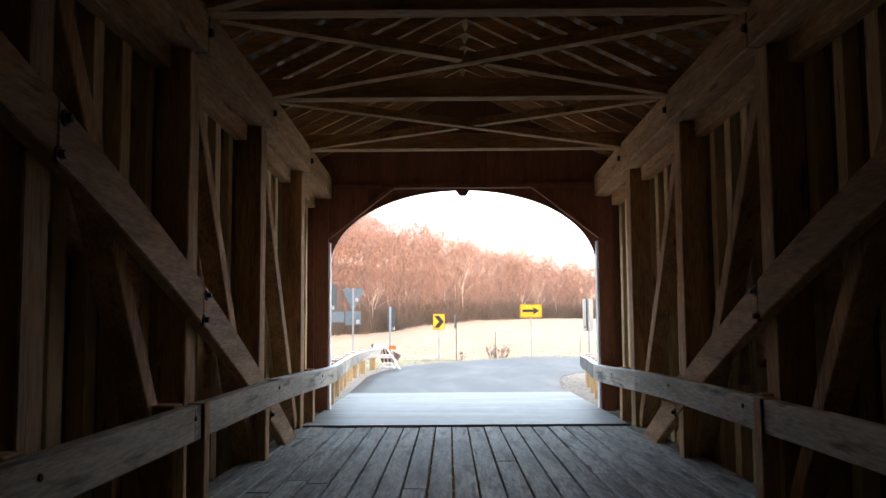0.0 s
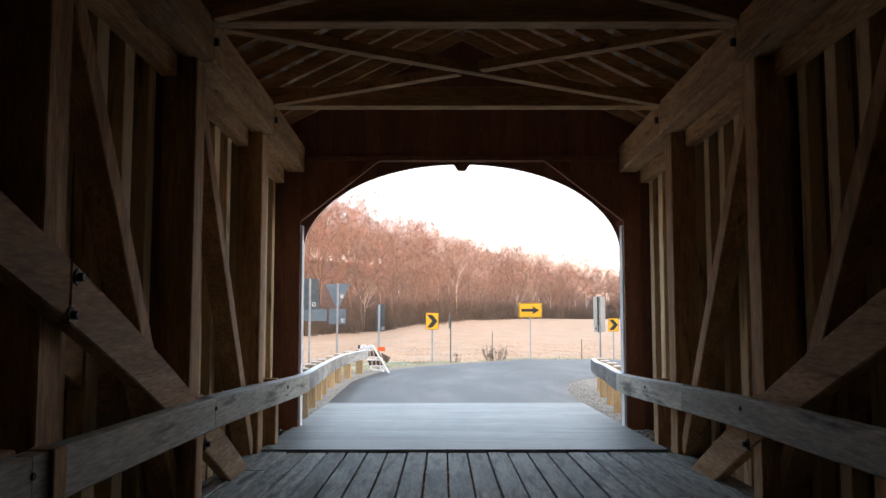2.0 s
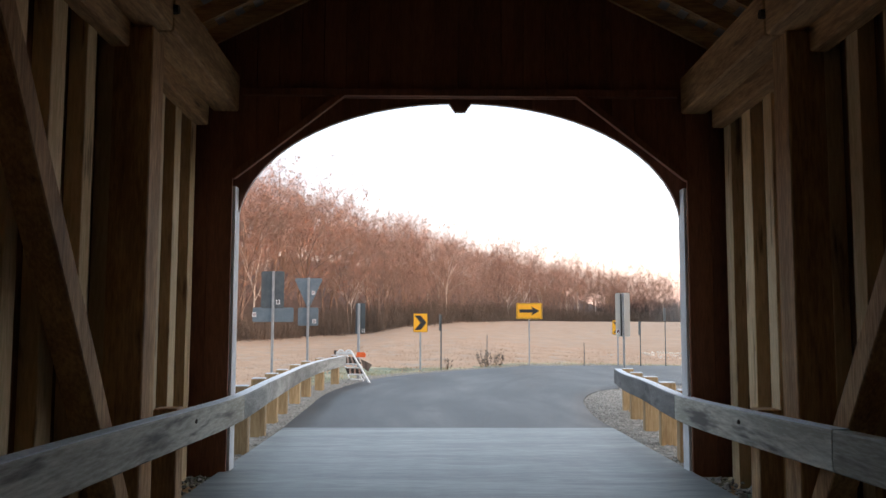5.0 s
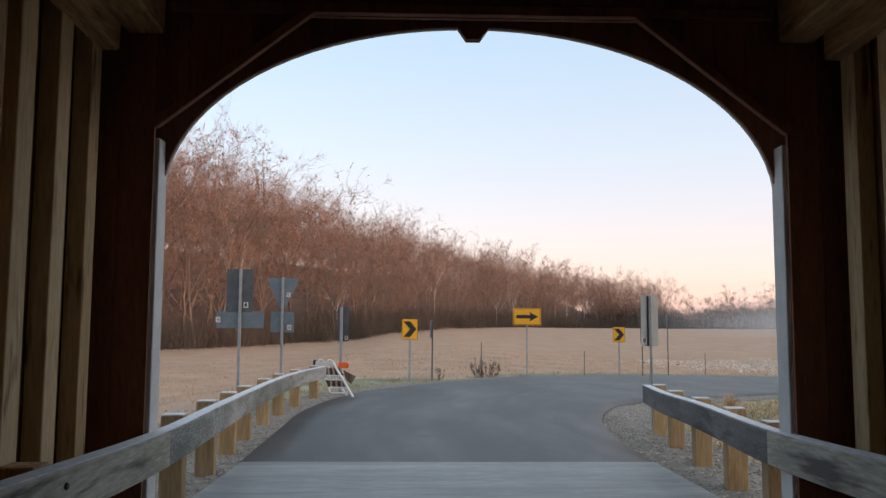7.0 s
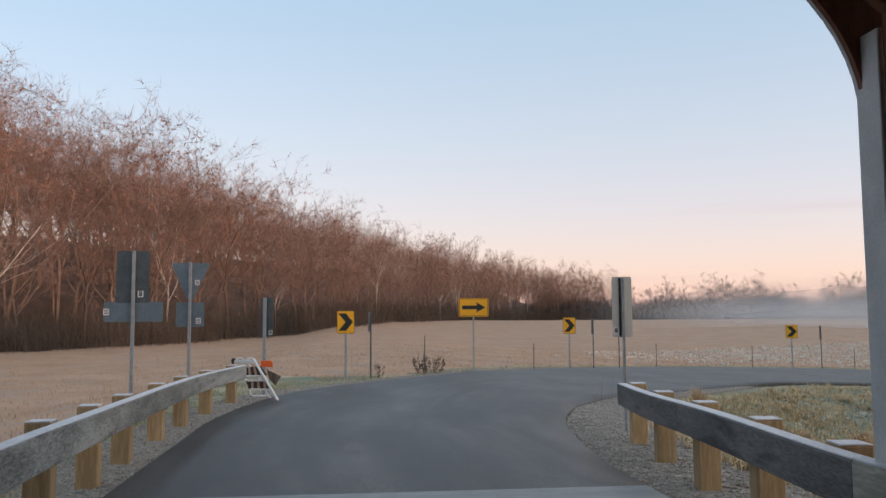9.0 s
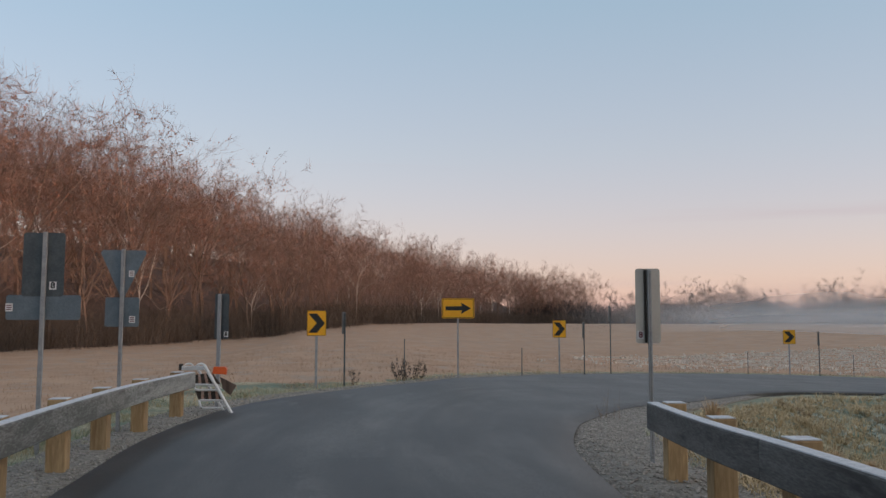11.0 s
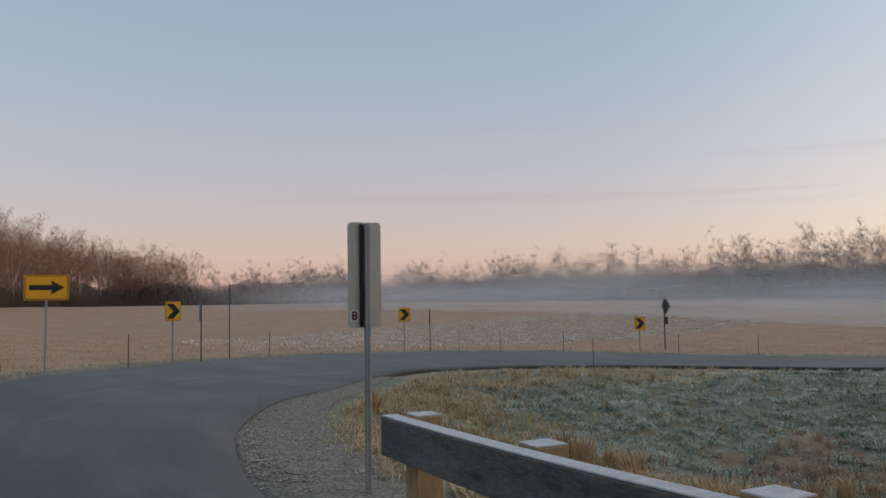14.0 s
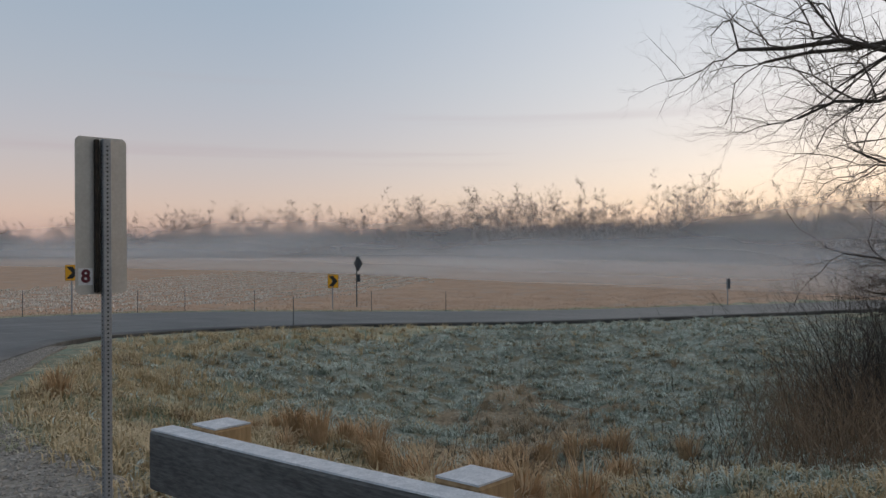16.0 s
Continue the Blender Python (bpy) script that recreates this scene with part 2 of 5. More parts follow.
BIRCH = material("pale_birch_bark", (0.40, 0.36, 0.32), (0.60, 0.55, 0.50), 2, (1, 1, 2.5), 0.8, bump=0, fine=10, c2=(0.15, 0.12, 0.10), spot=0.68)
TWIG = material("red_brown_twigs", (0.165, 0.10, 0.08), (0.31, 0.192, 0.152), 0.12, rough=0.9, bump=0, fine=0.7, world=True)
LEAF = material("rusty_leaves", (0.20, 0.092, 0.062), (0.32, 0.15, 0.10), 0.1, rough=0.9, bump=0, fine=0.9, world=True)
FAR_TWIG = material("grey_brown_twigs", (0.045, 0.042, 0.043), (0.08, 0.074, 0.075), 0.1, rough=0.9, bump=0, fine=0.8, world=True)
NEAR_BARK = material("dark_bark", (0.045, 0.036, 0.03), (0.11, 0.09, 0.075), 6, rough=0.9, bump=0.4, fine=40)
WEED = material("dead_weeds", (0.18, 0.125, 0.08), (0.33, 0.235, 0.155), 1.2, rough=0.9, bump=0, fine=9, world=True)
STEEL = material("galvanised_steel", (0.28, 0.29, 0.30), (0.40, 0.41, 0.42), 10, rough=0.55, metal=0.3, bump=0.05, fine=70)
ALU = material("bare_aluminium", (0.52, 0.49, 0.44), (0.60, 0.57, 0.52), 5, rough=0.5, metal=0.2, bump=0.04, fine=50)
BLUE_BACK = material("blue_grey_sign_back", (0.13, 0.17, 0.20), (0.18, 0.225, 0.26), 5, rough=0.5, metal=0.3, bump=0.04, fine=50)
DARK_BACK = material("dark_sign_back", (0.06, 0.075, 0.085), (0.10, 0.12, 0.13), 5, rough=0.5, metal=0.2, bump=0.04, fine=50)
YELLOW = material("yellow_sheeting", (0.85, 0.40, 0.012), (0.90, 0.46, 0.02), 6, rough=0.4, bump=0, fine=60)
BLACK = material("black_ink", (0.012, 0.012, 0.012), (0.02, 0.02, 0.02), 6, rough=0.5, bump=0)
IRON = material("dark_iron", (0.02, 0.018, 0.016), (0.06, 0.045, 0.035), 12, rough=0.6, metal=0.6, bump=0.2)
ORANGE = material("orange_plastic", (0.75, 0.10, 0.015), (0.85, 0.15, 0.03), 8, rough=0.4, bump=0.03)
STICKER = material("white_sticker", (0.70, 0.70, 0.70), (0.8, 0.8, 0.8), 20, rough=0.6, bump=0)
MAROON = material("maroon_ink", (0.10, 0.012, 0.02), (0.14, 0.02, 0.03), 20, rough=0.6, bump=0)
BRUSHWOOD = material("dark_brushwood", (0.065, 0.053, 0.043), (0.14, 0.108, 0.084), 0.2, rough=0.95, bump=0, fine=2, world=True)
DIRTY = material("dirty_board", (0.035, 0.028, 0.024), (0.08, 0.062, 0.05), 6, rough=0.7, bump=0.1)
WORN_STRIPE = material("worn_stripe", (0.40, 0.20, 0.13), (0.60, 0.50, 0.44), 9, rough=0.6, bump=0)
EARTH = material("dark_earth", (0.05, 0.045, 0.035), (0.10, 0.085, 0.06), 1, rough=0.95, bump=0.5, fine=10, world=True)


def mist_material():
    """Thin white vapour: mostly clear, with a soft veil that thins upward and breaks up in wisps."""
    m = bpy.data.materials.new("mist")
    m.use_nodes = True
    nt = m.node_tree
    n, l = nt.nodes, nt.links
    n.remove(n["Principled BSDF"])
    out = n["Material Output"]
    clear, veil = n.new("ShaderNodeBsdfTransparent"), n.new("ShaderNodeBsdfTranslucent")
    white = n.new("ShaderNodeBsdfDiffuse")
    veil.inputs[0].default_value = white.inputs[0].default_value = (0.82, 0.86, 0.90, 1)
    both, mix = n.new("ShaderNodeMixShader"), n.new("ShaderNodeMixShader")
    l.new(white.outputs[0], both.inputs[1])
    l.new(veil.outputs[0], both.inputs[2])
    uv = n.new("ShaderNodeUVMap")
    sep = n.new("ShaderNodeSeparateXYZ")
    l.new(uv.outputs[0], sep.inputs[0])
    up = n.new("ShaderNodeMapRange")
    up.interpolation_type = "SMOOTHERSTEP"
    up.inputs["From Min"].default_value, up.inputs["From Max"].default_value = 1.0, 0.15
    l.new(sep.outputs[1], up.inputs["Value"])
    low = n.new("ShaderNodeMapRange")
    low.interpolation_type = "SMOOTHSTEP"
    low.inputs["From Min"].default_value, low.inputs["From Max"].default_value = 0.0, 0.35
    l.new(sep.outputs[1], low.inputs["Value"])
    side = n.new("ShaderNodeMapRange")
    side.interpolation_type = "SMOOTHSTEP"
    side.inputs["From Min"].default_value, side.inputs["From Max"].default_value = 0.10, 0.32
    l.new(sep.outputs[0], side.inputs["Value"])
    mp = n.new("ShaderNodeMapping")
    mp.inputs["Scale"].default_value = (0.02, 0.02, 0.11)
    geo = n.new("ShaderNodeNewGeometry")
    l.new(geo.outputs["Position"], mp.inputs[0])
    ns = n.new("ShaderNodeTexNoise")
    ns.inputs["Scale"].default_value, ns.inputs["Detail"].default_value = 1.0, 4.0
    l.new(mp.outputs[0], ns.inputs["Vector"])
    wisp = n.new("ShaderNodeMapRange")
    wisp.inputs["From Min"].default_value, wisp.inputs["From Max"].default_value = 0.30, 0.62
    wisp.inputs["To Min"].default_value, wisp.inputs["To Max"].default_value = 0.22, 0.54
    l.new(ns.outputs[0], wisp.inputs["Value"])
    fac = wisp.outputs[0]
    for other in (up, low, side):
        mul = n.new("ShaderNodeMath")
        mul.operation = "MULTIPLY"
        l.new(fac, mul.inputs[0])
        l.new(other.outputs[0], mul.inputs[1])
        fac = mul.outputs[0]
    l.new(fac, mix.inputs[0])
    l.new(clear.outputs[0], mix.inputs[1])
    l.new(both.outputs[0], mix.inputs[2])
    l.new(mix.outputs[0], out.inputs[0])
    return m


MIST = mist_material()


# ---- mesh tools ----
def box(bm, x0, x1, y0, y1, z0, z1, bevel=0.0):
    v = [bm.verts.new((x, y, z)) for x in (x0, x1) for y in (y0, y1) for z in (z0, z1)]
    fs = [bm.faces.new([v[i] for i in q]) for q in ((0, 1, 3, 2), (4, 6, 7, 5), (0, 4, 5, 1), (2, 3, 7, 6), (0, 2, 6, 4), (1, 5, 7, 3))]
    if bevel:
        bmesh.ops.bevel(bm, geom=list({e for f in fs for e in f.edges}), offset=bevel, segments=1, affect="EDGES")
    return bm


def bar(bm, p, q, w, h, side=None, bevel=0.0):
    """A straight timber from p to q, w wide along side and h deep across it."""
    p, q = Vector(p), Vector(q)
    d = (q - p).normalized()
    s = Vector(side) if side else (d.cross(Vector((0, 0, 1))) if abs(d.z) < 0.99 else Vector((1, 0, 0)))
    s = (s - d * s.dot(d)).normalized()
    u = s.cross(d)
    v = [bm.verts.new(o + s * a * w / 2 + u * b * h / 2) for o in (p, q) for a, b in ((-1, -1), (1, -1), (1, 1), (-1, 1))]
    fs = [bm.faces.new([v[i] for i in f]) for f in ((3, 2, 1, 0), (4, 5, 6, 7), (0, 1, 5, 4), (1, 2, 6, 5), (2, 3, 7, 6), (3, 0, 4, 7))]
    if bevel:
        bmesh.ops.bevel(bm, geom=list({e for f in fs for e in f.edges}), offset=bevel, segments=1, affect="EDGES")
    return bm


def tube(bm, points, radii, sides=6):
    """A tapered tube along points."""
    rings = []
    for i, p in enumerate(points):
        d = Vector(points[min(i + 1, len(points) - 1)]) - Vector(points[max(i - 1, 0)])
        d.normalize()
        a = d.orthogonal().normalized()
        c = d.cross(a)
        rings.append([bm.verts.new(Vector(p) + (a * math.cos(k * math.tau / sides) + c * math.sin(k * math.tau / sides)) * radii[i]) for k in range(sides)])
    for r, s in zip(rings, rings[1:]):
        for k in range(sides):
            bm.faces.new((r[k], r[(k + 1) % sides], s[(k + 1) % sides], s[k]))
    bm.faces.new(rings[0][::-1])
    bm.faces.new(rings[-1])
    return bm


def plate(bm, pts, t, m=None):
    """A flat plate with the outline pts in the x-z plane, t thick along y, laid by m."""
    m = m or Matrix()
    a = [bm.verts.new(m @ Vector((x, 0, z))) for x, z in pts]
    b = [bm.verts.new(m @ Vector((x, t, z))) for x, z in pts]
    bm.faces.new(a)
    bm.faces.new(b[::-1])
    for i in range(len(pts)):
        j = (i + 1) % len(pts)
        bm.faces.new((a[i], b[i], b[j], a[j]))
    return bm


def rounded(w, h, r, n=4, x=0.0, z=0.0):
    """The outline of a rectangle with rounded corners."""
    out = []
    for cx, cz, a0 in ((w / 2 - r, h / 2 - r, 0), (-w / 2 + r, h / 2 - r, 90), (-w / 2 + r, -h / 2 + r, 180), (w / 2 - r, -h / 2 + r, 270)):
        out += [(x + cx + r * math.cos(radians(a0 + 90 * k / n)), z + cz + r * math.sin(radians(a0 + 90 * k / n))) for k in range(n + 1)]
    return out


def mesh_of(name, bm, mat):
    me = bpy.data.meshes.new(name)
    bmesh.ops.recalc_face_normals(bm, faces=bm.faces[:])
    bm.to_mesh(me)
    bm.free()
    for m in (mat if isinstance(mat, (list, tuple)) else [mat]):
        me.materials.append(m)
    return me


def part(name, bm, mat, parent, label=""):
    ob = new(name, mesh_of(name, bm, mat))
    ob.parent = parent
    return tagged(ob, label)


def thing(name, label, category, group="", kind="", m=None):
    ob = new(name)
    ob.empty_display_size = 0.2
    if m is not None:
        ob.matrix_world = m
    return tagged(ob, label, category, group, kind)


def single(name, bm, mat, label, category, group="", kind="", m=None):
    ob = new(name, mesh_of(name, bm, mat))
    if m is not None:
        ob.matrix_world = m
    return tagged(ob, label, category, group, kind)


def piece(name, me, parent, loc=(0, 0, 0), rot=(0, 0, 0), scale=(1, 1, 1)):
    ob = new(name, me)
    ob.parent = parent
    ob.location, ob.rotation_euler, ob.scale = loc, rot, scale
    return ob


def soup(name, verts, faces, mat):
    """A mesh object from arrays; faces all have the same number of corners."""
    me = bpy.data.meshes.new(name)
    me.from_pydata(verts.tolist() if hasattr(verts, "tolist") else verts, [], faces.tolist() if hasattr(faces, "tolist") else faces)
    for m in (mat if isinstance(mat, (list, tuple)) else [mat]):
        me.materials.append(m)
    return me


def letters(text, size, mat, parent, loc, rot):
    """Raised characters in the built-in font, as a mesh."""
    cu = bpy.data.curves.new("lettering", "FONT")
    cu.body, cu.size, cu.extrude, cu.align_x, cu.align_y, cu.offset = text, size, 0.001, "CENTER", "CENTER", size * 0.035
    tmp = bpy.data.objects.new("lettering", cu)
    scene.collection.objects.link(tmp)
    me = bpy.data.meshes.new_from_object(tmp.evaluated_get(bpy.context.evaluated_depsgraph_get()))
    bpy.data.objects.remove(tmp)
    me.materials.clear()
    me.materials.append(mat)
    ob = new("number", me)
    ob.parent = parent
    ob.location, ob.rotation_euler = loc, rot
    return ob


def smooth(a, b, v):
    t = min(1.0, max(0.0, (v - a) / (b - a)))
    return t * t * (3 - 2 * t)


def curve_points(pts, step):
    """A smooth line through pts, resampled."""
    pts = [Vector(p) for p in pts]
    fine = []
    for i in range(len(pts) - 1):
        a, b, c, d = pts[max(i - 1, 0)], pts[i], pts[i + 1], pts[min(i + 2, len(pts) - 1)]
        for k in range(12):
            t = k / 12
            fine.append(0.5 * (2 * b + (c - a) * t + (2 * a - 5 * b + 4 * c - d) * t * t + (3 * b - a - 3 * c + d) * t ** 3))
    fine.append(pts[-1])
    return fine[::step]


def deck_z(y):
    """The slightly cambered level of the deck and of the approach."""
    if y < 13.7:
        return 0.11 - 0.11 * (max(y, 0.0) / 13.7) ** 1.5
    if y < 32:
        return -0.2 * (y - 13.7) / 18.3
    return -0.2 - 0.1 * smooth(32, 42, y)


def road_z(x, y):
    """The road falls towards the valley."""
    return deck_z(y) - 1.55 * (1 - math.exp(-max(0.0, x - 4) / 17))


# ---- ground, road, approach ----
FAR_EDGE = [(-2.3, 20.15), (-2.4, 23.6), (-2.45, 27.5), (-1.9, 31.8), (-0.8, 34.6), (1.3, 38.0), (3.25, 40.5), (5.8, 44.4), (9.2, 49.2), (13.3, 53.2), (19, 56.8), (26, 58.0), (32, 54.5), (36.3, 48.5), (42, 41.3), (50, 34), (61, 25), (90, 3)]
INNER_EDGE = [(3.0, 20.15), (3.05, 22), (3.45, 25.2), (4.2, 27.8), (4.9, 29.5), (6.3, 32.2), (8.0, 34.8), (10.2, 37.3), (12.9, 40.6), (16.5, 44.1), (20.7, 45.2), (25.3, 44.2), (30.2, 41), (34.6, 35.9), (42.5, 30.4), (50, 25), (61, 16), (90, -6)]
# beyond (128, -10) the line is unseen, added to carry the sun-blocking trees
WOOD_EDGE = [(-70, -10), (-45, 40), (-28, 78), (-3, 128), (20, 190), (50, 250), (95, 285), (140, 262), (165, 160), (148, 82), (132, 42), (128, -10), (118, -70), (70, -130), (0, -150)]
far_line, inner_line = curve_points([(*p, 0) for p in FAR_EDGE], 2), curve_points([(*p, 0) for p in INNER_EDGE], 2)


def line_distance(px, py, line):
    """Unsigned distance to a broken line, and on which side of it (positive: to the left of its direction)."""
    best, side = np.full(px.shape, 1e9), np.zeros(px.shape)
    for a, b in zip(line, line[1:]):
        dx, dy = b[0] - a[0], b[1] - a[1]
        t = np.clip(((px - a[0]) * dx + (py - a[1]) * dy) / (dx * dx + dy * dy), 0, 1)
        d = np.hypot(px - a[0] - t * dx, py - a[1] - t * dy)
        s = dx * (py - a[1]) - dy * (px - a[0])
        side, best = np.where(d < best, s, side), np.minimum(d, best)
    return best, side


def step(a, b, v):
    t = np.clip((v - a) / (b - a), 0, 1)
    return t * t * (3 - 2 * t)


def land(px, py):
    """Height of the ground, distance outside the road, distance behind the wood's edge, and whether it is inside the curve."""
    px, py = np.asarray(px, float), np.asarray(py, float)
    base = np.array([deck_z(v) for v in py.ravel()]).reshape(py.shape) - 1.55 * (1 - np.exp(-np.maximum(0, px - 4) / 17))
    df, sf = line_distance(px, py, far_line)
    di, si = line_distance(px, py, inner_line)
    before = py < 20.14
    on_road = (sf < 0) & (si > 0) & ~before
    on_slab = before & (px > -2.35) & (px < 3.1)
    out = np.where(on_road | on_slab, 0, np.where(before, np.minimum(np.abs(px + 2.35), np.abs(px - 3.1)), np.minimum(df, di)))
    inside = (si < 0) & (df > di)
    r = np.hypot(px - 5, py - 20)
    h = base + 2.6 * step(60, 190, r)
    h = h - 0.55 * step(-3.4, -9.0, px) * step(10, 22, py)
    h = h - 1.7 * np.exp(-((px - 18) / 9.0) ** 2 - ((py - 29) / 7.0) ** 2) * step(0.8, 4.5, out)
    h = h - 0.5 * step(4.5, 9, px) * step(30, 22, py) * step(0.8, 4.0, out)
    h = h - 3.2 * step(15.5, 9.0, py) * np.where((px > -3.4) & (px < 4.2), step(14.3, 13.2, py), 1)
    lumps = np.array([noise.noise((a * 0.35, b * 0.35, 0.0)) + 0.5 * noise.noise((a * 0.9, b * 0.9, 4.0)) for a, b in zip(px.ravel(), py.ravel())]).reshape(px.shape)
    h = h + lumps * (0.12 + 0.26 * inside) * step(1.0, 4.0, out) * step(120, 55, r)
    dw, sw = line_distance(px, py, WOOD_EDGE)
    behind = np.where(sw > 0, dw, -dw)
    h = h + (14.0 + 6.5 * step(130, 60, py)) * step(2, 55, behind) * step(90, 30, px)
    h = h - 0.12 * step(0.5, 0.1, out) - 0.05 * step(2.6, 1.2, out) * step(45, 35, py) * step(14, 16, py)
    return h, out, behind, inside


def spread(lo, hi, fine0, fine1, d, grow):
    a = list(np.arange(fine0, fine1 + 1e-6, d))
    s = d
    while a[-1] < hi:
        s *= grow
        a.append(a[-1] + s)
    s = d
    while a[0] > lo:
        s *= grow
        a.insert(0, a[0] - s)
    return np.array(a)


def zones(x, y):
    """How frosted, and how brown, the meadow inside the bend is."""
    x, y = np.asarray(x, float), np.asarray(y, float)
    n1 = np.array([noise.noise((a * 0.45, b * 0.45, 7.0)) + 0.6 * noise.noise((a * 1.3, b * 1.3, 3.0)) for a, b in zip(x.ravel(), y.ravel())]).reshape(x.shape)
    frost = step(12.2, 15.2, x + 3.6 * n1 - 0.12 * (y - 28)) * step(40, 36, y)
    t = np.clip(((x - 14.2) * 7.8 + (y - 27.4) * 3.4) / (7.8 ** 2 + 3.4 ** 2), 0, 1)
    d = np.hypot(x - 14.2 - 7.8 * t, y - 27.4 - 3.4 * t) + 2.0 * n1
    return frost, step(1.7, 0.7, d)


def make_ground():
    xs, ys = spread(-2500, 2500, -12, 40, 0.6, 1.08), spread(-2500, 2500, 10, 60, 0.6, 1.08)
    gx, gy = np.meshgrid(xs, ys, indexing="ij")
    h, out, behind, inside = land(gx, gy)
    n, m = gx.shape
    verts = np.stack([gx, gy, h], -1).reshape(-1, 3)
    i, j = np.meshgrid(np.arange(n - 1), np.arange(m - 1), indexing="ij")
    k = (i * m + j).ravel()
    faces = np.stack([k, k + m, k + m + 1, k + 1], 1)
    me = soup("ground", verts, faces, [FIELD, FROSTED, LITTER, EARTH, FROST_GROUND, BROWN_GROUND])
    slot = np.zeros((n - 1, m - 1), int)
    cx, cy = gx[:-1, :-1], gy[:-1, :-1]
    slot[inside[:-1, :-1] | ((cy < 40) & (cx < 2) & (cx > -4.6)) | ((cy < 20.2) & (cx > -6))] = 1
    slot[(out[:-1, :-1] < 1.6) & (cy < 60)] = 1
    near = inside[:-1, :-1] & (cx < 45) & (cy < 45)
    zf, zb = np.zeros(cx.shape), np.zeros(cx.shape)
    zf[near], zb[near] = zones(cx[near], cy[near])
    slot[near & (zf > 0.5) & (out[:-1, :-1] > 1.6)] = 4
    slot[near & (zb > 0.5) & (out[:-1, :-1] > 1.6)] = 5
    slot[behind[:-1, :-1] > 1] = 2
    slot[(cy < 14) & (cx > -4) & (cx < 5)] = 3
    me.polygons.foreach_set("material_index", slot.ravel().astype(np.int32))
    me.polygons.foreach_set("use_smooth", np.ones(len(me.polygons), bool))
    tagged(new("ground", me), "dry tan field and frosted grass with a hollow beside the road", "ground", kind="structure")


make_ground()


def strip(name, left, right, lift, drop, mat, label, category, cross=6):
    """A surface between two lines, with turned-down edges."""
    bm = bmesh.new()
    rows = []
    for a, b in zip(left, right):
        row = []
        for k in range(cross + 1):
            p = a.lerp(b, k / cross)
            row.append(bm.verts.new((p.x, p.y, road_z(p.x, p.y) + lift)))
        row.insert(0, bm.verts.new((a.x, a.y, road_z(a.x, a.y) + lift - drop)))
        row.append(bm.verts.new((b.x, b.y, road_z(b.x, b.y) + lift - drop)))
        rows.append(row)
    for r, s in zip(rows, rows[1:]):
        for k in range(cross + 2):
            f = bm.faces.new((r[k], r[k + 1], s[k + 1], s[k]))
            f.smooth = 0 < k < cross + 1
    return single(name, bm, mat, label, category, kind="structure")


strip("road", far_line, inner_line, 0.03, 0.16, ASPHALT, "worn dark asphalt road bending away from the bridge", "road", 10)


def offset(line, d0, d1, i0, i1):
    out = []
    for i in range(i0, i1):
        t = (line[min(i + 1, len(line) - 1)] - line[max(i - 1, 0)]).normalized()
        nrm = Vector((-t.y, t.x, 0))
        w = d0 + (d1 - d0) * (i - i0) / (i1 - 1 - i0)
        out.append(line[i] + nrm * w)
    return out


# gravel shoulders along both edges of the road, and beside the slab
sh_l = [Vector((-2.15, y, 0)) for y in (16.3, 17.5, 19.0, 20.0)] + [Vector(p) for p in far_line[1:60]]
sh_lo = [Vector((-3.5, y, 0)) for y in (16.3, 17.5, 19.0, 20.0)] + offset(far_line, 1.1, 0.75, 1, 60)
strip("pavement_gravel_west", sh_lo, sh_l, 0.005, 0.13, GRAVEL, "grey gravel shoulder with frosted grass tufts", "gravel shoulder", 3)
sh_r = [Vector((2.9, y, 0)) for y in (16.3, 17.5, 19.0, 20.0)] + [Vector(p) for p in inner_line[1:52]]
sh_ro = [Vector((4.2, 16.3, 0)), Vector((4.4, 17.5, 0)), Vector((4.7, 19.0, 0)), Vector((4.95, 20.0, 0))] + offset(inner_line, -2.1, -0.5, 1, 52)
strip("pavement_gravel_east", sh_r, sh_ro, 0.005, 0.13, GRAVEL, "grey gravel shoulder on the inside of the bend", "gravel shoulder", 3)

bm = bmesh.new()
for k in range(8):
    y0, y1 = 13.72 + k * 0.8025, 13.72 + (k + 1) * 0.8025
    a = [(-2.28, y0), (3.0, y0), (3.0, y1), (-2.28, y1)]
    top = [bm.verts.new((x, y, deck_z(y) + 0.032)) for x, y in a]
    bot = [bm.verts.new((x, y, deck_z(y) - 0.4)) for x, y in a]
    bm.faces.new(top)
    bm.faces.new(bot[::-1])
    for i in range(4):
        bm.faces.new((top[i], bot[i], bot[(i + 1) % 4], top[(i + 1) % 4]))
bmesh.ops.remove_doubles(bm, verts=bm.verts[:], dist=0.001)
single("pavement_slab", bm, CONCRETE, "pale broomed concrete approach slab at the bridge mouth", "concrete slab", kind="structure")

# ---- the covered bridge ----
POSTS = [13.65 - 2.9 * k for k in range(9)]
SOUTH = -11.0


def chord_z(y):
    return 4.30 - 0.0016 * max(0.0, y - 4.0) ** 2


def arch_z(y):
    """Upper edge of the curved arch timbers."""
    return 4.58 - 0.014 * (y + 5.5) ** 2


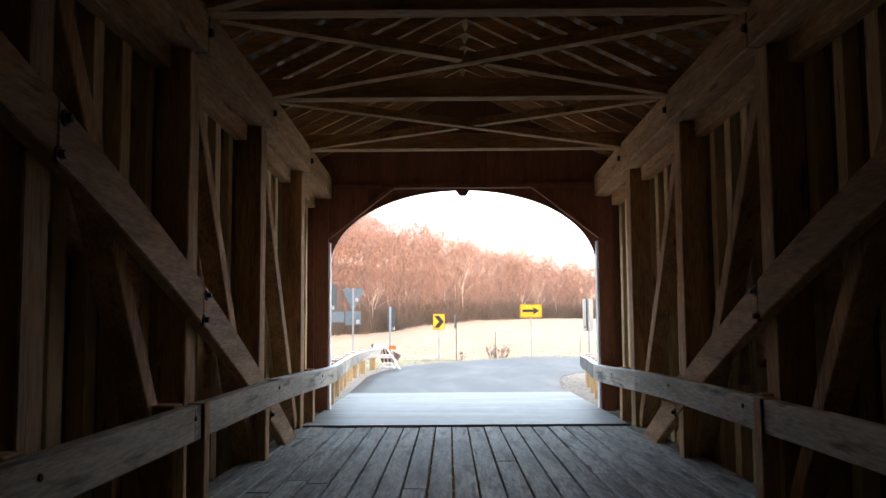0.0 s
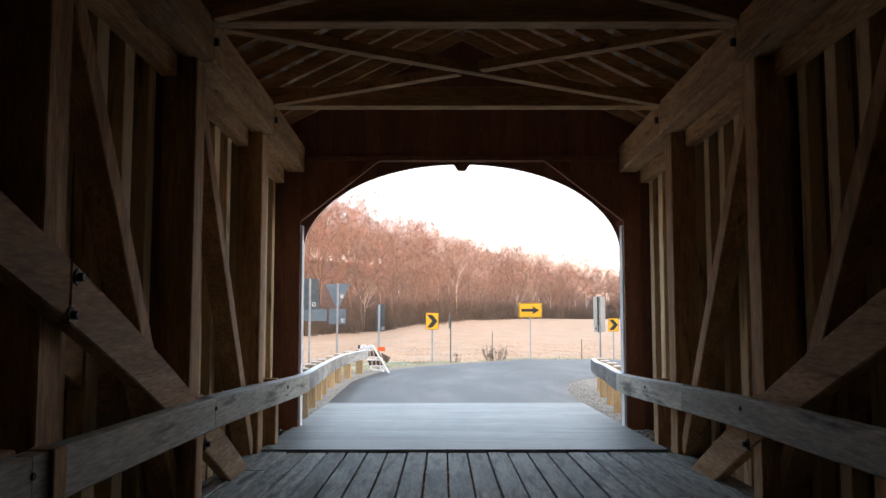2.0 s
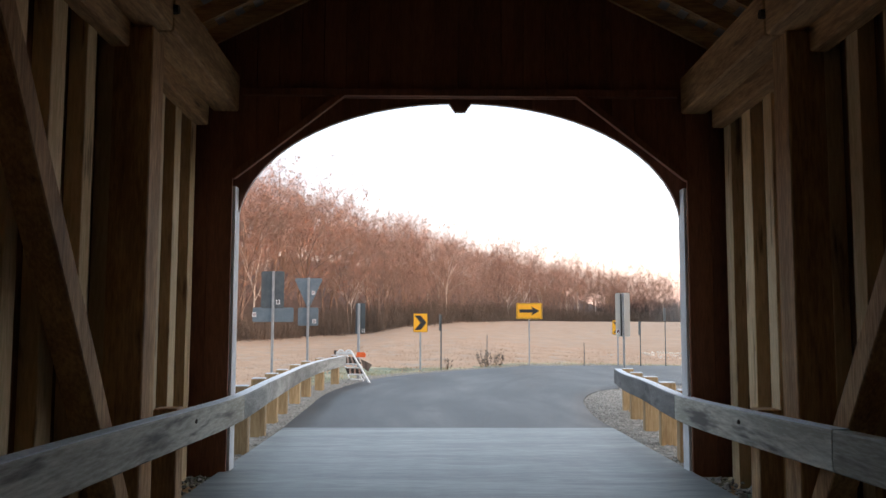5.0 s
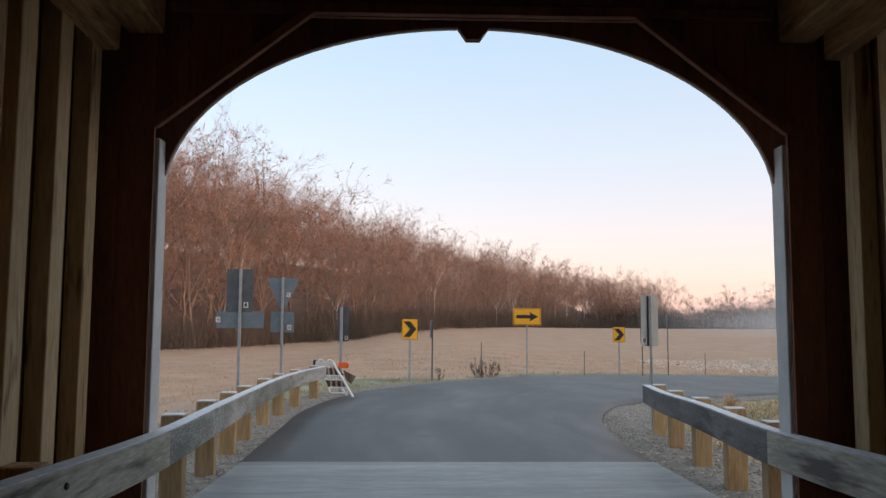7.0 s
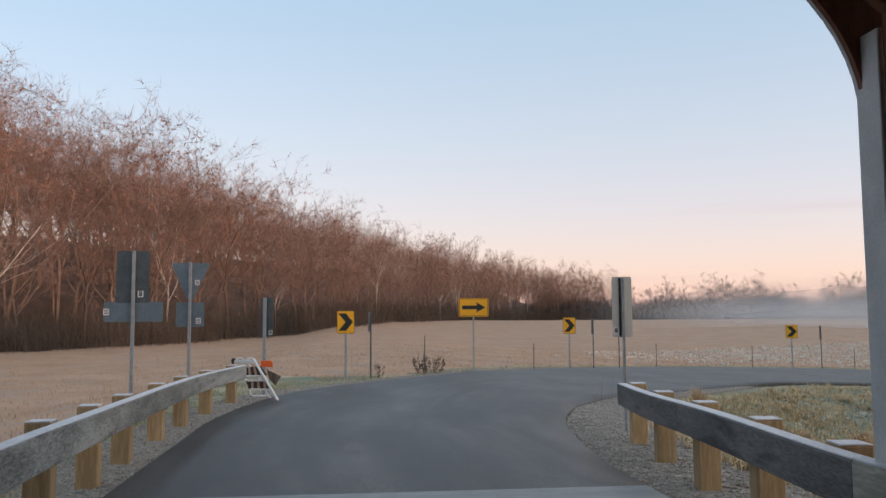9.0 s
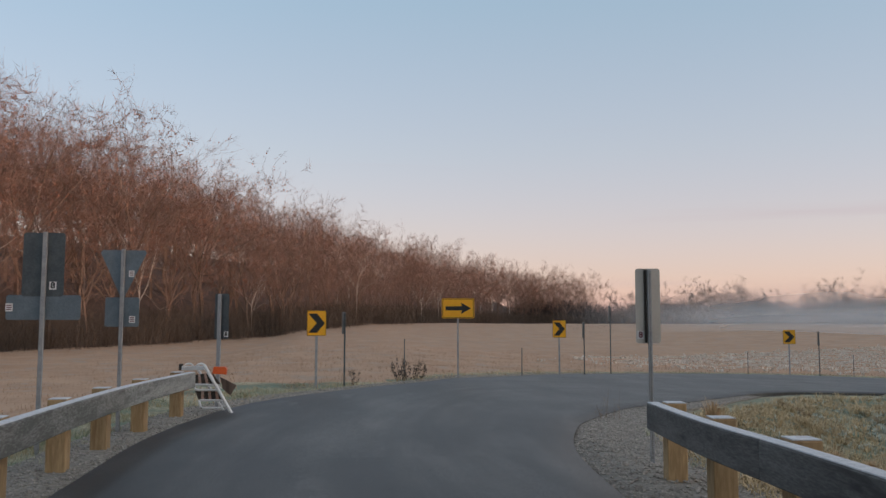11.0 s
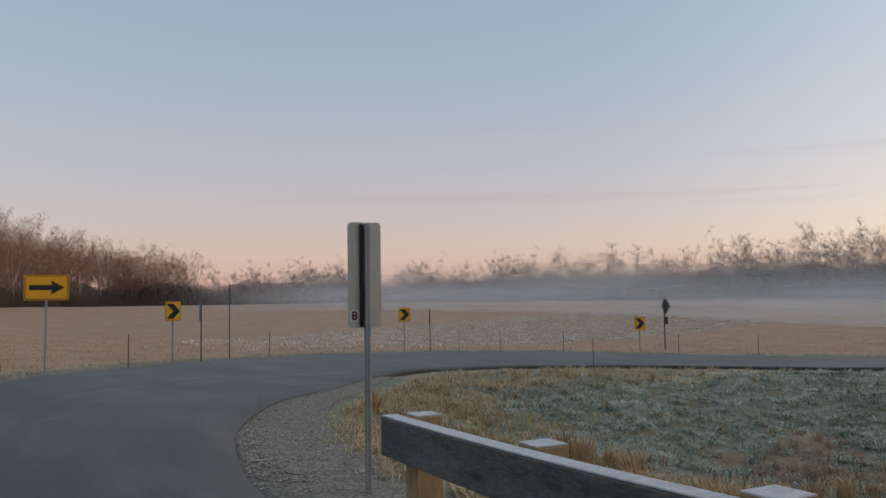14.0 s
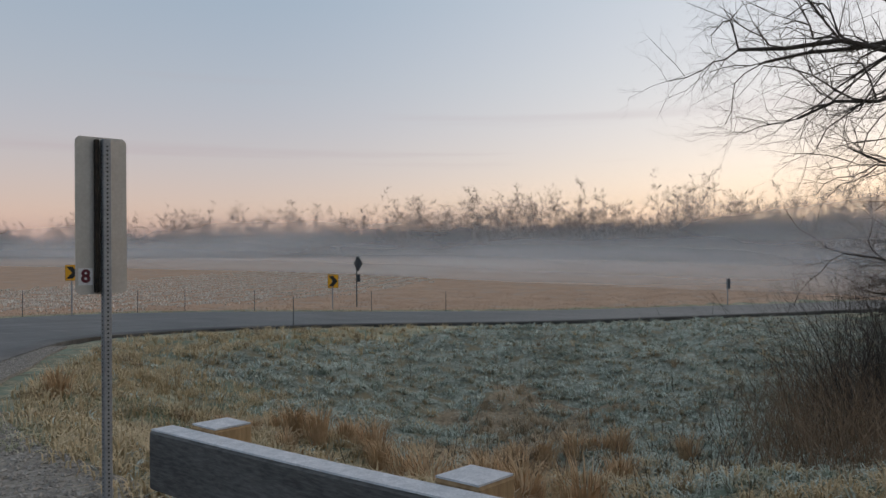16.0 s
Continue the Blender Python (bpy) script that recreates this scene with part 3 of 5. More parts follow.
def make_truss(name, s, label):
    """One side of the bridge; s = -1 west, 1 east. Faces are given from the inner face outward."""
    t = thing(name, label, "bridge truss", "trusses of the bridge")
    face = AX + s * 2.545

    def bx(a, b):
        return (face + s * a, face + s * b) if s > 0 else (face + s * b, face + s * a)
    ends = [16.08] + POSTS + [SOUTH]
    for a, b in zip(ends, ends[1:]):
        m = (a + b) / 2
        bm = bmesh.new()
        x0, x1 = bx(0, 0.30)
        bar(bm, ((x0 + x1) / 2, b + 0.006, chord_z(b) + 0.215), ((x0 + x1) / 2, a - 0.006, chord_z(a) + 0.215), x1 - x0, 0.43, (1, 0, 0), 0.018)
        part("top_chord", bm, TIMBER["y"], t)
        bm = bmesh.new()
        x0, x1 = bx(0.30, 0.46)
        bar(bm, ((x0 + x1) / 2, b + 0.17, chord_z(b) - 0.02), ((x0 + x1) / 2, a - 0.17, chord_z(a) - 0.02), x1 - x0, 0.36, (1, 0, 0), 0.015)
        part("outer_plate", bm, TIMBER["y"], t)
        bm = bmesh.new()
        x0, x1 = bx(0.12, 0.44)
        box(bm, x0, x1, b + 0.16, a - 0.16, -0.45 + deck_z(m), -0.10 + deck_z(m), 0.015)
        part("bottom_chord", bm, TIMBER["y"], t)
    for k, y in enumerate(POSTS):
        bm = bmesh.new()
        x0, x1 = bx(0.12, 0.45)
        box(bm, x0, x1, y - 0.15, y + 0.15, -0.5, chord_z(y) - 0.004, 0.012)
        part("post", bm, TIMBER["z"], t)
        # brace from the foot of this post up to the head of the next one inward
        nxt = y - 2.9
        bm = bmesh.new()
        xm = face + s * 0.285
        bar(bm, (xm, y - 0.16, 0.05), (xm, nxt + 0.24, chord_z(nxt) - 0.28), 0.22, 0.20, (1, 0, 0), 0.01)
        part("brace", bm, TIMBER["z"], t)
        bm = bmesh.new()
        p = Vector((face, y + 0.02, chord_z(y) + 0.20))
        tube(bm, [p + Vector((s * 0.03, 0, 0)), p + Vector((-s * 0.035, 0, 0))], [0.05, 0.04], 8)
        part("bolt", bm, IRON, t, "dark iron bolt head")
    # curved arches, one against the inner face of the posts and one outside them
    for a0, a1, rows in ((-0.0, 0.115, True), (0.455, 0.58, False)):
        x0, x1 = bx(a0, a1)
        stops = [12.55] + [p - 0.02 for p in POSTS[1:]] + [SOUTH]
        for a, b in zip(stops, stops[1:]):
            bm = bmesh.new()
            ring, n = [], 6
            for k in range(n + 1):
                y = b + 0.004 + (a - b - 0.008) * k / n
                sl = math.hypot(1, 0.028 * (y + 5.5))
                z = arch_z(y)
                ring.append([bm.verts.new((x, y, zz)) for x, zz in ((x0, z - 0.36 * sl), (x1, z - 0.36 * sl), (x1, z), (x0, z))])
            for r, q in zip(ring, ring[1:]):
                for i in range(4):
                    bm.faces.new((r[i], r[(i + 1) % 4], q[(i + 1) % 4], q[i]))
            bm.faces.new(ring[0][::-1])
            bm.faces.new(ring[-1])
            bmesh.ops.recalc_face_normals(bm, faces=bm.faces[:])
            bmesh.ops.bevel(bm, geom=[e for e in bm.edges if e.calc_face_angle(0) > 1.0], offset=0.012, segments=1, affect="EDGES")
            part("arch_timber", bm, TIMBER["y"], t)
        if rows:
            for y in POSTS[1:]:
                for dy, dz in ((0.05, -0.10), (-0.02, -0.33)):
                    bm = bmesh.new()
                    p = Vector((face, y + dy, arch_z(y) + dz))
                    tube(bm, [p + Vector((s * 0.02, 0, 0)), p + Vector((-s * 0.012, 0, 0))], [0.055, 0.05], 8)
                    tube(bm, [p, p + Vector((-s * 0.05, 0, 0))], [0.028, 0.026], 6)
                    part("bolt", bm, IRON, t, "dark iron bolt with washer")
    return t


make_truss("truss_west", -1, "brown timber truss with posts, braces and a curved arch")
make_truss("truss_east", 1, "brown timber truss with posts, braces and a curved arch")

# tie beams and the crossed wind braces between them
for k, y in enumerate(POSTS):
    bm = bmesh.new()
    z = chord_z(y) + 0.36
    box(bm, AX - 3.0, AX + 3.0, y - 0.11, y + 0.11, z, z + 0.26, 0.012)
    single("tie_beam", bm, TIMBER["x"], "brown timber tie beam across the bridge", "tie beam", "tie beams")
for n_bay, (a, b) in enumerate(zip(POSTS, POSTS[1:])):
    flip = 1 if n_bay % 2 else -1
    za, zb = chord_z(a) + 0.41, chord_z(b) + 0.41
    t = thing("cross_brace", "crossed brown timber wind braces between tie beams", "cross brace", "wind braces")
    bm = bmesh.new()
    bar(bm, (AX - flip * 2.5, a - 0.13, za), (AX + flip * 2.5, b + 0.13, zb), 0.13, 0.11, None, 0.008)
    part("brace", bm, TIMBER["x"], t)
    mid = Vector((AX, (a + b) / 2, (za + zb) / 2))
    for e, o in ((Vector((AX + flip * 2.5, a - 0.13, za)), -1), (Vector((AX - flip * 2.5, b + 0.13, zb)), 1)):
        bm = bmesh.new()
        bar(bm, e, mid + (e - mid).normalized() * 0.14, 0.13, 0.11, None, 0.008)
        part("brace", bm, TIMBER["x"], t)

# roof: rafters, spaced lath and the sheet above, in one mesh each
EAVE_X, EAVE_Z, PITCH = 3.35, 4.62, 0.50
bm = bmesh.new()
y = 15.9
while y > SOUTH:
    for s in (-1, 1):
        bar(bm, (AX + s * EAVE_X, y, EAVE_Z), (AX + s * 0.03, y, EAVE_Z + (EAVE_X - 0.03) * PITCH), 0.055, 0.17)
    y -= 0.61
rafter_faces = len(bm.faces)
for s in (-1, 1):
    for k in range(15):
        d = 0.12 + k * 0.235
        x, z = AX + s * (EAVE_X - d * 0.894), EAVE_Z + d * 0.447 + 0.115
        bar(bm, (x, SOUTH, z), (x, 16.05, z), 0.13, 0.022, (0.894, 0, -s * 0.447))
bar(bm, (AX, SOUTH, EAVE_Z + EAVE_X * PITCH + 0.06), (AX, 16.05, EAVE_Z + EAVE_X * PITCH + 0.06), 0.05, 0.10, (1, 0, 0))
single("ceiling", bm, TIMBER["x"], "open brown rafters and lath under the roof", "rafters", kind="structure")
bm = bmesh.new()
for s in (-1, 1):
    bar(bm, (AX + s * (EAVE_X + 0.35) / 2, SOUTH - 0.3, EAVE_Z + (EAVE_X - 0.35) * PITCH / 2 + 0.165), (AX + s * (EAVE_X + 0.35) / 2, 16.9, EAVE_Z + (EAVE_X - 0.35) * PITCH / 2 + 0.165), (EAVE_X + 0.35) * 1.118, 0.03, (0.894, 0, -s * 0.447))
bar(bm, (AX, SOUTH - 0.3, EAVE_Z + EAVE_X * PITCH + 0.12), (AX, 16.9, EAVE_Z + EAVE_X * PITCH + 0.12), 0.34, 0.18, (1, 0, 0))
single("roof", bm, ROOF_SKIN, "grey pitched roof covering of the bridge", "roof", kind="structure")


def opening_inner(x):
    """Underside of the straight-sided inner frame at x from the middle."""
    d = abs(x)
    return -0.05 if d > 2.61 else min(4.25, 3.29 + (2.61 - d) * 0.78)


def opening_arch(x):
    d = abs(x) / 2.60
    return -0.05 if d >= 1 else 2.74 + 1.51 * (1 - d ** 2.05) ** (1 / 2.05)


def roof_line(x):
    return EAVE_Z + (EAVE_X - abs(x)) * PITCH + 0.13


def portal_wall(name, y0, y1, under, mat, label, cuts):
    t = thing(name, label, "wall", kind="structure")
    for a, b in zip(cuts, cuts[1:]):
        bm = bmesh.new()
        g, n = (0.0002 if y0 > 16.2 else 0.003), 8
        xs = [a + g + (b - a - 2 * g) * k / n for k in range(n + 1)]
        e = 1e-4
        low = [(x, max(under(x + e), -0.05) if i == 0 else under(x - e)) for i, x in enumerate(xs)]
        pts = [(AX + x, z) for x, z in low] + [(AX + x, roof_line(x)) for x in xs[::-1]]
        plate(bm, pts, y1 - y0, Matrix.Translation((0, y0, 0)))
        part("board", bm, mat, t)
    return t


cuts_in = sorted(set([-3.2, -2.885, -2.61, 2.61, 2.885, 3.2] + [round(-2.61 + 0.257 * k, 4) for k in range(1, 20)]))
portal_wall("wall_north", 16.10, 16.14, opening_inner, RED_PANEL, "red-brown vertical boards round the arched bridge mouth", cuts_in)
cuts_out = sorted(set([-3.2, -2.87, -2.60, 2.60, 2.87, 3.2] + [round(-2.60 + 0.128 + 0.256 * k, 4) for k in range(0, 20)]))
portal_wall("wall_north_outer", 16.30, 16.335, opening_arch, RED_PANEL, "red-brown outer boards with an arched opening", cuts_out)
# inner frame timbers, white jambs and the white rim of the arch
tr = thing("trim_portal", "white jambs and dark timber frame of the bridge mouth", "trim", kind="structure")
for s in (-1, 1):
    bm = bmesh.new()
    xa, xb = AX + s * 2.615, AX + s * 2.58
    box(bm, min(xa, xb), max(xa, xb), 16.145, 16.36, -0.06, 3.22, 0.006)
    part("jamb", bm, WHITE, tr, "white painted jamb board")
    bm = bmesh.new()
    bar(bm, (AX + s * 2.60, 16.06, 3.31), (AX + s * 1.30, 16.06, 4.325), 0.07, 0.075, (0, 1, 0), 0.006)
    part("knee", bm, RED_PANEL, tr)
bm = bmesh.new()
box(bm, AX - 2.5, AX + 2.5, 16.02, 16.097, 4.255, 4.34, 0.006)
part("lintel", bm, RED_PANEL, tr)
bm = bmesh.new()
n = 40
prev = None
for k in range(n + 1):
    a = math.pi * k / n
    c, sn = math.cos(a), math.sin(a)
    x = 2.60 * (abs(c) ** (2 / 2.05)) * (1 if c > 0 else -1)
    z = 2.74 + 1.51 * sn ** (2 / 2.05)
    xo, zo = x * 1.03, 2.74 + 1.575 * sn ** (2 / 2.05)
    row = [bm.verts.new((AX + px, py, pz)) for px, pz, py in ((x, z - 0.002, 16.338), (xo, zo, 16.338), (xo, zo, 16.37), (x, z - 0.002, 16.37))]
    if prev:
        for i in range(4):
            bm.faces.new((prev[i], prev[(i + 1) % 4], row[(i + 1) % 4], row[i]))
    prev = row
part("arch_rim", bm, WHITE, tr, "white painted rim of the arch")
bm = bmesh.new()
plate(bm, [(-0.15, 4.27), (0.15, 4.27), (0.06, 4.14), (-0.06, 4.14)], 0.09, Matrix.Translation((AX, 16.28, 0)))
part("pendant", bm, RED_PANEL, tr, "dark pendant block at the crown")
# unseen end wall, added to stop light entering from the south
bm = bmesh.new()
box(bm, AX - 3.2, AX + 3.2, SOUTH - 0.1, SOUTH, -0.5, 6.3)
single("wall_south", bm, RED_PANEL, "plain unseen wall added to close the bridge against light from behind", "wall", kind="structure")


def side_wall(name, s):
    """Vertical siding boards on studs; here and there a gap lets daylight through."""
    t = thing(name, "brown vertical board siding on pale studs", "wall", kind="structure")
    xi = AX + s * 3.12
    rng = random.Random(3 if s > 0 else 5)
    bm = bmesh.new()
    box(bm, -0.0125, 0.0125, -0.131, 0.131, -0.7, 4.72)
    wide = mesh_of("board", bm, SIDING)
    bm = bmesh.new()
    box(bm, -0.0125, 0.0125, -0.121, 0.125, -0.7, 4.72)
    slim = mesh_of("board", bm, SIDING)
    y, k = 16.098, 0
    while y > SOUTH:
        gap = rng.random() < 0.08
        piece("board", slim if gap else wide, t, (xi + s * 0.0135, y - 0.132, 0))
        y -= 0.264
    bm = bmesh.new()
    box(bm, -0.07, 0.07, -0.10, 0.10, -0.6, 4.55, 0.006)
    stud = mesh_of("stud", bm, STUD)
    y = 15.80
    while y > SOUTH:
        piece("stud", stud, t, (xi - s * 0.072, y, 0), scale=(1, rng.uniform(0.85, 1.15), 1))
        y -= 0.55
    return t


side_wall("wall_west", -1)
side_wall("wall_east", 1)

# deck planks, each a piece, on dark joists
deck = thing("floor", "weathered grey plank deck running lengthwise", "floor", kind="structure")
bm = bmesh.new()
y = 13.4
while y > SOUTH:
    box(bm, AX - 2.95, AX + 2.95, y - 0.07, y + 0.07, deck_z(y) - 0.36, deck_z(y) - 0.072)
    y -= 0.75
part("joists", bm, TIMBER["x"], deck)
rng = random.Random(11)
PLANK = 0.257
for c in range(22):
    x0 = AX - 11 * PLANK + c * PLANK
    y1 = 13.69 - rng.uniform(0, 0.03)
    first = True
    while y1 > SOUTH:
        ln = rng.uniform(1.2, 4.8) if first else rng.choice((3.6, 4.2, 4.8, 4.8))
        first = False
        y0 = max(y1 - ln, SOUTH)
        bm = bmesh.new()
        lift = rng.uniform(-0.006, 0.006)
        n = 4
        g = 0.008 + rng.uniform(0, 0.005)
        prev = None
        for k in range(n + 1):
            yy = y0 + 0.004 + (y1 - y0 - 0.008) * k / n
            zt = deck_z(yy) + lift
            row = [bm.verts.new((x - x0, yy, z)) for x, z in ((x0 + g, zt - 0.07), (x0 + g, zt - 0.007), (x0 + g + 0.007, zt), (x0 + PLANK - g - 0.007, zt), (x0 + PLANK - g, zt - 0.007), (x0 + PLANK - g, zt - 0.07))]
            if prev:
                for i in range(6):
                    bm.faces.new((prev[i], prev[(i + 1) % 6], row[(i + 1) % 6], row[i]))
            else:
                bm.faces.new(row)
            prev = row
        bm.faces.new(prev[::-1])
        me = mesh_of("plank", bm, DECK)
        piece("plank", me, deck, (x0, 0, 0))
        y1 = y0


# ---- timber guard rails ----
def rail_z(y):
    """Upper edge of the rails."""
    return deck_z(y) + 0.97 - 0.12 * smooth(10, 17, y) - 0.045 * smooth(18, 23, y)


def along(line, step):
    """Points at even spacing along a broken line."""
    out, rest = [Vector(line[0])], step
    for a, b in zip(line, line[1:]):
        a, b = Vector(a), Vector(b)
        ln = (b - a).length
        while rest < ln:
            out.append(a.lerp(b, rest / ln))
            rest += step
        rest -= ln
    return out


def guard_rail(name, line, s, joints, post_at, label, tone, inside):
    """Heavy rail boards bolted to the road side of short posts; s is the side on which the posts stand."""
    t = thing(name, label, "guard rail", "timber guard rails")
    fine = curve_points([(*p, 0) for p in line], 1)
    ln = [0.0]
    for a, b in zip(fine, fine[1:]):
        ln.append(ln[-1] + (b - a).length)

    def at(d):
        d = min(max(d, 0), ln[-1] - 1e-4)
        i = max(k for k in range(len(ln)) if ln[k] <= d)
        i = min(i, len(fine) - 2)
        a, b = fine[i], fine[i + 1]
        p = a.lerp(b, (d - ln[i]) / (ln[i + 1] - ln[i]))
        tan = (fine[min(i + 2, len(fine) - 1)] - fine[max(i - 1, 0)]).normalized()
        return p, Vector((tan.y, -tan.x, 0)) * s

    def d_of(y):
        i = min(range(len(fine)), key=lambda k: abs(fine[k].y - y))
        return ln[i]
    stops = [0.0] + [d_of(y) for y in joints] + [ln[-1]]
    for k, (a, b) in enumerate(zip(stops, stops[1:])):
        bm, fr = bmesh.new(), bmesh.new()
        n = max(2, int((b - a) / 0.4))
        prev = fprev = None
        for i in range(n + 1):
            p, o = at(a + 0.004 + (b - a - 0.008) * i / n)
            z = rail_z(p.y)
            bev = 0.012
            prof = ((0, -0.29 + bev), (bev, -0.29), (0.135 - bev, -0.29), (0.135, -0.29 + bev), (0.135, -bev), (0.135 - bev, 0), (bev, 0), (0, -bev))
            row = [bm.verts.new((p.x + o.x * u, p.y + o.y * u, z + v)) for u, v in prof]
            frow = [fr.verts.new((p.x + o.x * u, p.y + o.y * u, z + v)) for u, v in ((0.006, 0.001), (0.129, 0.001), (0.125, 0.008), (0.010, 0.008))]
            for r, q, bb, cnt in ((prev, row, bm, 8), (fprev, frow, fr, 4)):
                if r:
                    for j in range(cnt):
                        bb.faces.new((r[j], r[(j + 1) % cnt], q[(j + 1) % cnt], q[j]))
                else:
                    bb.faces.new(q)
            prev, fprev = row, frow
        bm.faces.new(prev[::-1])
        fr.faces.new(fprev[::-1])
        part("rail_board", bm, tone(p.y), t)
        if p.y > 16.3:
            part("frost", fr, FROST, t, "white frost on the rail's top")
        else:
            fr.free()
    for y in post_at:
        p, o = at(d_of(y))
        m = Matrix.Translation((p.x + o.x * 0.245, p.y + o.y * 0.245, 0)) @ Matrix.Rotation(math.atan2(o.y, o.x), 4, "Z")
        zt, zb = rail_z(p.y) + 0.02, (deck_z(p.y) - 0.12)
        bm = bmesh.new()
        box(bm, -0.107, 0.107, -0.105, 0.105, zb, zt, 0.01)
        bm.transform(m)
        part("post", bm, POST if p.y > 16.2 else TIMBER["z"], t)
        if p.y > 16.2:
            bm = bmesh.new()
            box(bm, -0.10, 0.10, -0.10, 0.10, zt + 0.001, zt + 0.009)
            bm.transform(m)
            part("frost", bm, FROST, t, "white frost on the post's top")
        if p.y > 16.2:
            continue
        bm = bmesh.new()
        q, _ = at(d_of(y))
        c = Vector((q.x, q.y, rail_z(q.y) - 0.10)) 
        tube(bm, [c + Vector((o.x, o.y, 0)) * 0.02, c - Vector((o.x, o.y, 0)) * 0.012], [0.022, 0.02], 8)
        part("bolt", bm, IRON, t)
    return t


west_posts = [-9.5, -6.6, -3.7, -0.8, 2.1, 4.6, 7.42, 10.5, 14.35, 17.65, 19.25, 20.9, 22.6, 24.5, 26.4, 28.4, 30.5]
guard_rail("guard_rail", [(-2.0, -11), (-2.0, 0), (-2.0, 10), (-2.03, 14), (-2.08, 16.4), (-2.27, 19.3), (-2.48, 22.1), (-2.6, 24.6), (-2.62, 27.4), (-2.42, 31.0)], -1,
           [-5.0, -0.8, 4.0, 7.42, 10.7, 16.4, 21.3, 26.6], west_posts, "weathered grey timber guard rail on short posts, frosted outside", lambda y: RAIL if y < 16.7 else RAIL_GREY, True)
east_posts = [-9.5, -6.6, -3.7, -0.8, 2.1, 4.6, 7.55, 10.5, 14.35, 16.9, 18.45, 20.05, 21.65, 23.22]
guard_rail("guard_rail", [(2.82, -11), (2.82, 0), (2.82, 10), (2.85, 14), (2.93, 16.5), (3.30, 19.7), (3.46, 21.3), (3.77, 23.5)], 1,
           [-5.0, -0.8, 4.0, 7.55, 12.4, 16.55, 20.2], east_posts, "weathered timber guard rail, dark and frosted at its free end", lambda y: RAIL if y < 16.7 else RAIL_DARK, True)
for x, y, s in ((-2.0, 7.42, -1), (2.82, 7.55, 1)):
    bm = bmesh.new()
    box(bm, min(x - s * 0.03, x + s * 0.12), max(x - s * 0.03, x + s * 0.12), y - 0.10, y + 0.06, deck_z(y) - 0.02, rail_z(y) + 0.012, 0.008)
    single("bollard", bm, TIMBER["z"], "dark square timber block between rail boards on the deck", "timber block", "blocks in the rails")


# ---- signs ----
def sign_post(t, x, y, z0, z1, a, w=0.045, holes=False, mat=None):
    """A square steel tube."""
    m = Matrix.Translation((x, y, 0)) @ Matrix.Rotation(a, 4, "Z")
    bm = bmesh.new()
    box(bm, -w / 2, w / 2, -w / 2, w / 2, z0 - 0.25, z1, 0.004)
    bm.transform(m)
    p = part("post", bm, mat or STEEL, t)
    if holes:
        bm = bmesh.new()
        z = z0 + 0.06
        while z < z1 - 0.02:
            for d in ((0, -1), (-1, 0)):
                c = Vector((d[0] * (w / 2 + 0.0006), d[1] * (w / 2 + 0.0006), z))
                u = Vector((1, 0, 0)) if d[0] == 0 else Vector((0, 1, 0))
                bm.faces.new([bm.verts.new(c + (u * math.cos(k * math.tau / 8) + Vector((0, 0, 1)) * math.sin(k * math.tau / 8)) * 0.0062) for k in range(8)])
            z += 0.0254
        bm.transform(m)
        tagged(part("punched_holes", bm, BLACK, t, "rows of small punched holes"), kind="stuff")
    return p


def panel(t, outline, x, y, z, a, mat, front=None, off=0.0, name="panel"):
    """A sheet sign standing across the direction a; its near face looks along -y before the turn."""
    m = Matrix.Translation((x, y, z)) @ Matrix.Rotation(a, 4, "Z") @ Matrix.Translation((0, off, 0))
    bm = bmesh.new()
    plate(bm, outline, 0.004, m)
    return part(name, bm, mat, t), m


def decal(t, pts, m, lift, mat, name, label=""):
    bm = bmesh.new()
    bm.faces.new([bm.verts.new(m @ Vector((x, -lift, z))) for x, z in pts])
    ob = new(name, mesh_of(name, bm, mat))
    ob.parent = t
    return tagged(ob, label)


def ring_decal(t, w, h, r, wid, m, lift, mat):
    bm = bmesh.new()
    a, b = rounded(w, h, r), rounded(w - 2 * wid, h - 2 * wid, max(r - wid, 0.005))
    va, vb = [[bm.verts.new(m @ Vector((x, -lift, z))) for x, z in o] for o in (a, b)]
    for i in range(len(va)):
        j = (i + 1) % len(va)
        bm.faces.new((va[i], va[j], vb[j], vb[i]))
    ob = new("border", mesh_of("border", bm, mat))
    ob.parent = t


def sticker(t, m, x, z, size, ink=BLACK, text="8", lift=0.003):
    s = size
    d = decal(t, [(x - s * 0.42, z - s / 2), (x + s * 0.42, z - s / 2), (x + s * 0.42, z + s / 2), (x - s * 0.42, z + s / 2)], m, lift, STICKER, "sticker", "small white sticker with a number")
    if text:
        mm = m @ Matrix.Translation((x, -lift - 0.002, z)) @ Matrix.Rotation(radians(90), 4, "X")
        ob = letters(text, s * 1.05, ink, t, mm.translation, mm.to_euler())
        return ob
    bm = bmesh.new()
    for k in range(3):
        zz = z + s * (0.25 - 0.25 * k)
        bm.faces.new([bm.verts.new(m @ Vector((x + u * s * 0.3, -lift - 0.002, zz + v * s * 0.06))) for u, v in ((-1, -1), (1, -1), (1, 1), (-1, 1))])
    part("print", bm, MAROON, t)
    return d


def ground_at(x, y):
    return float(land(np.array([x]), np.array([y]))[0][0])


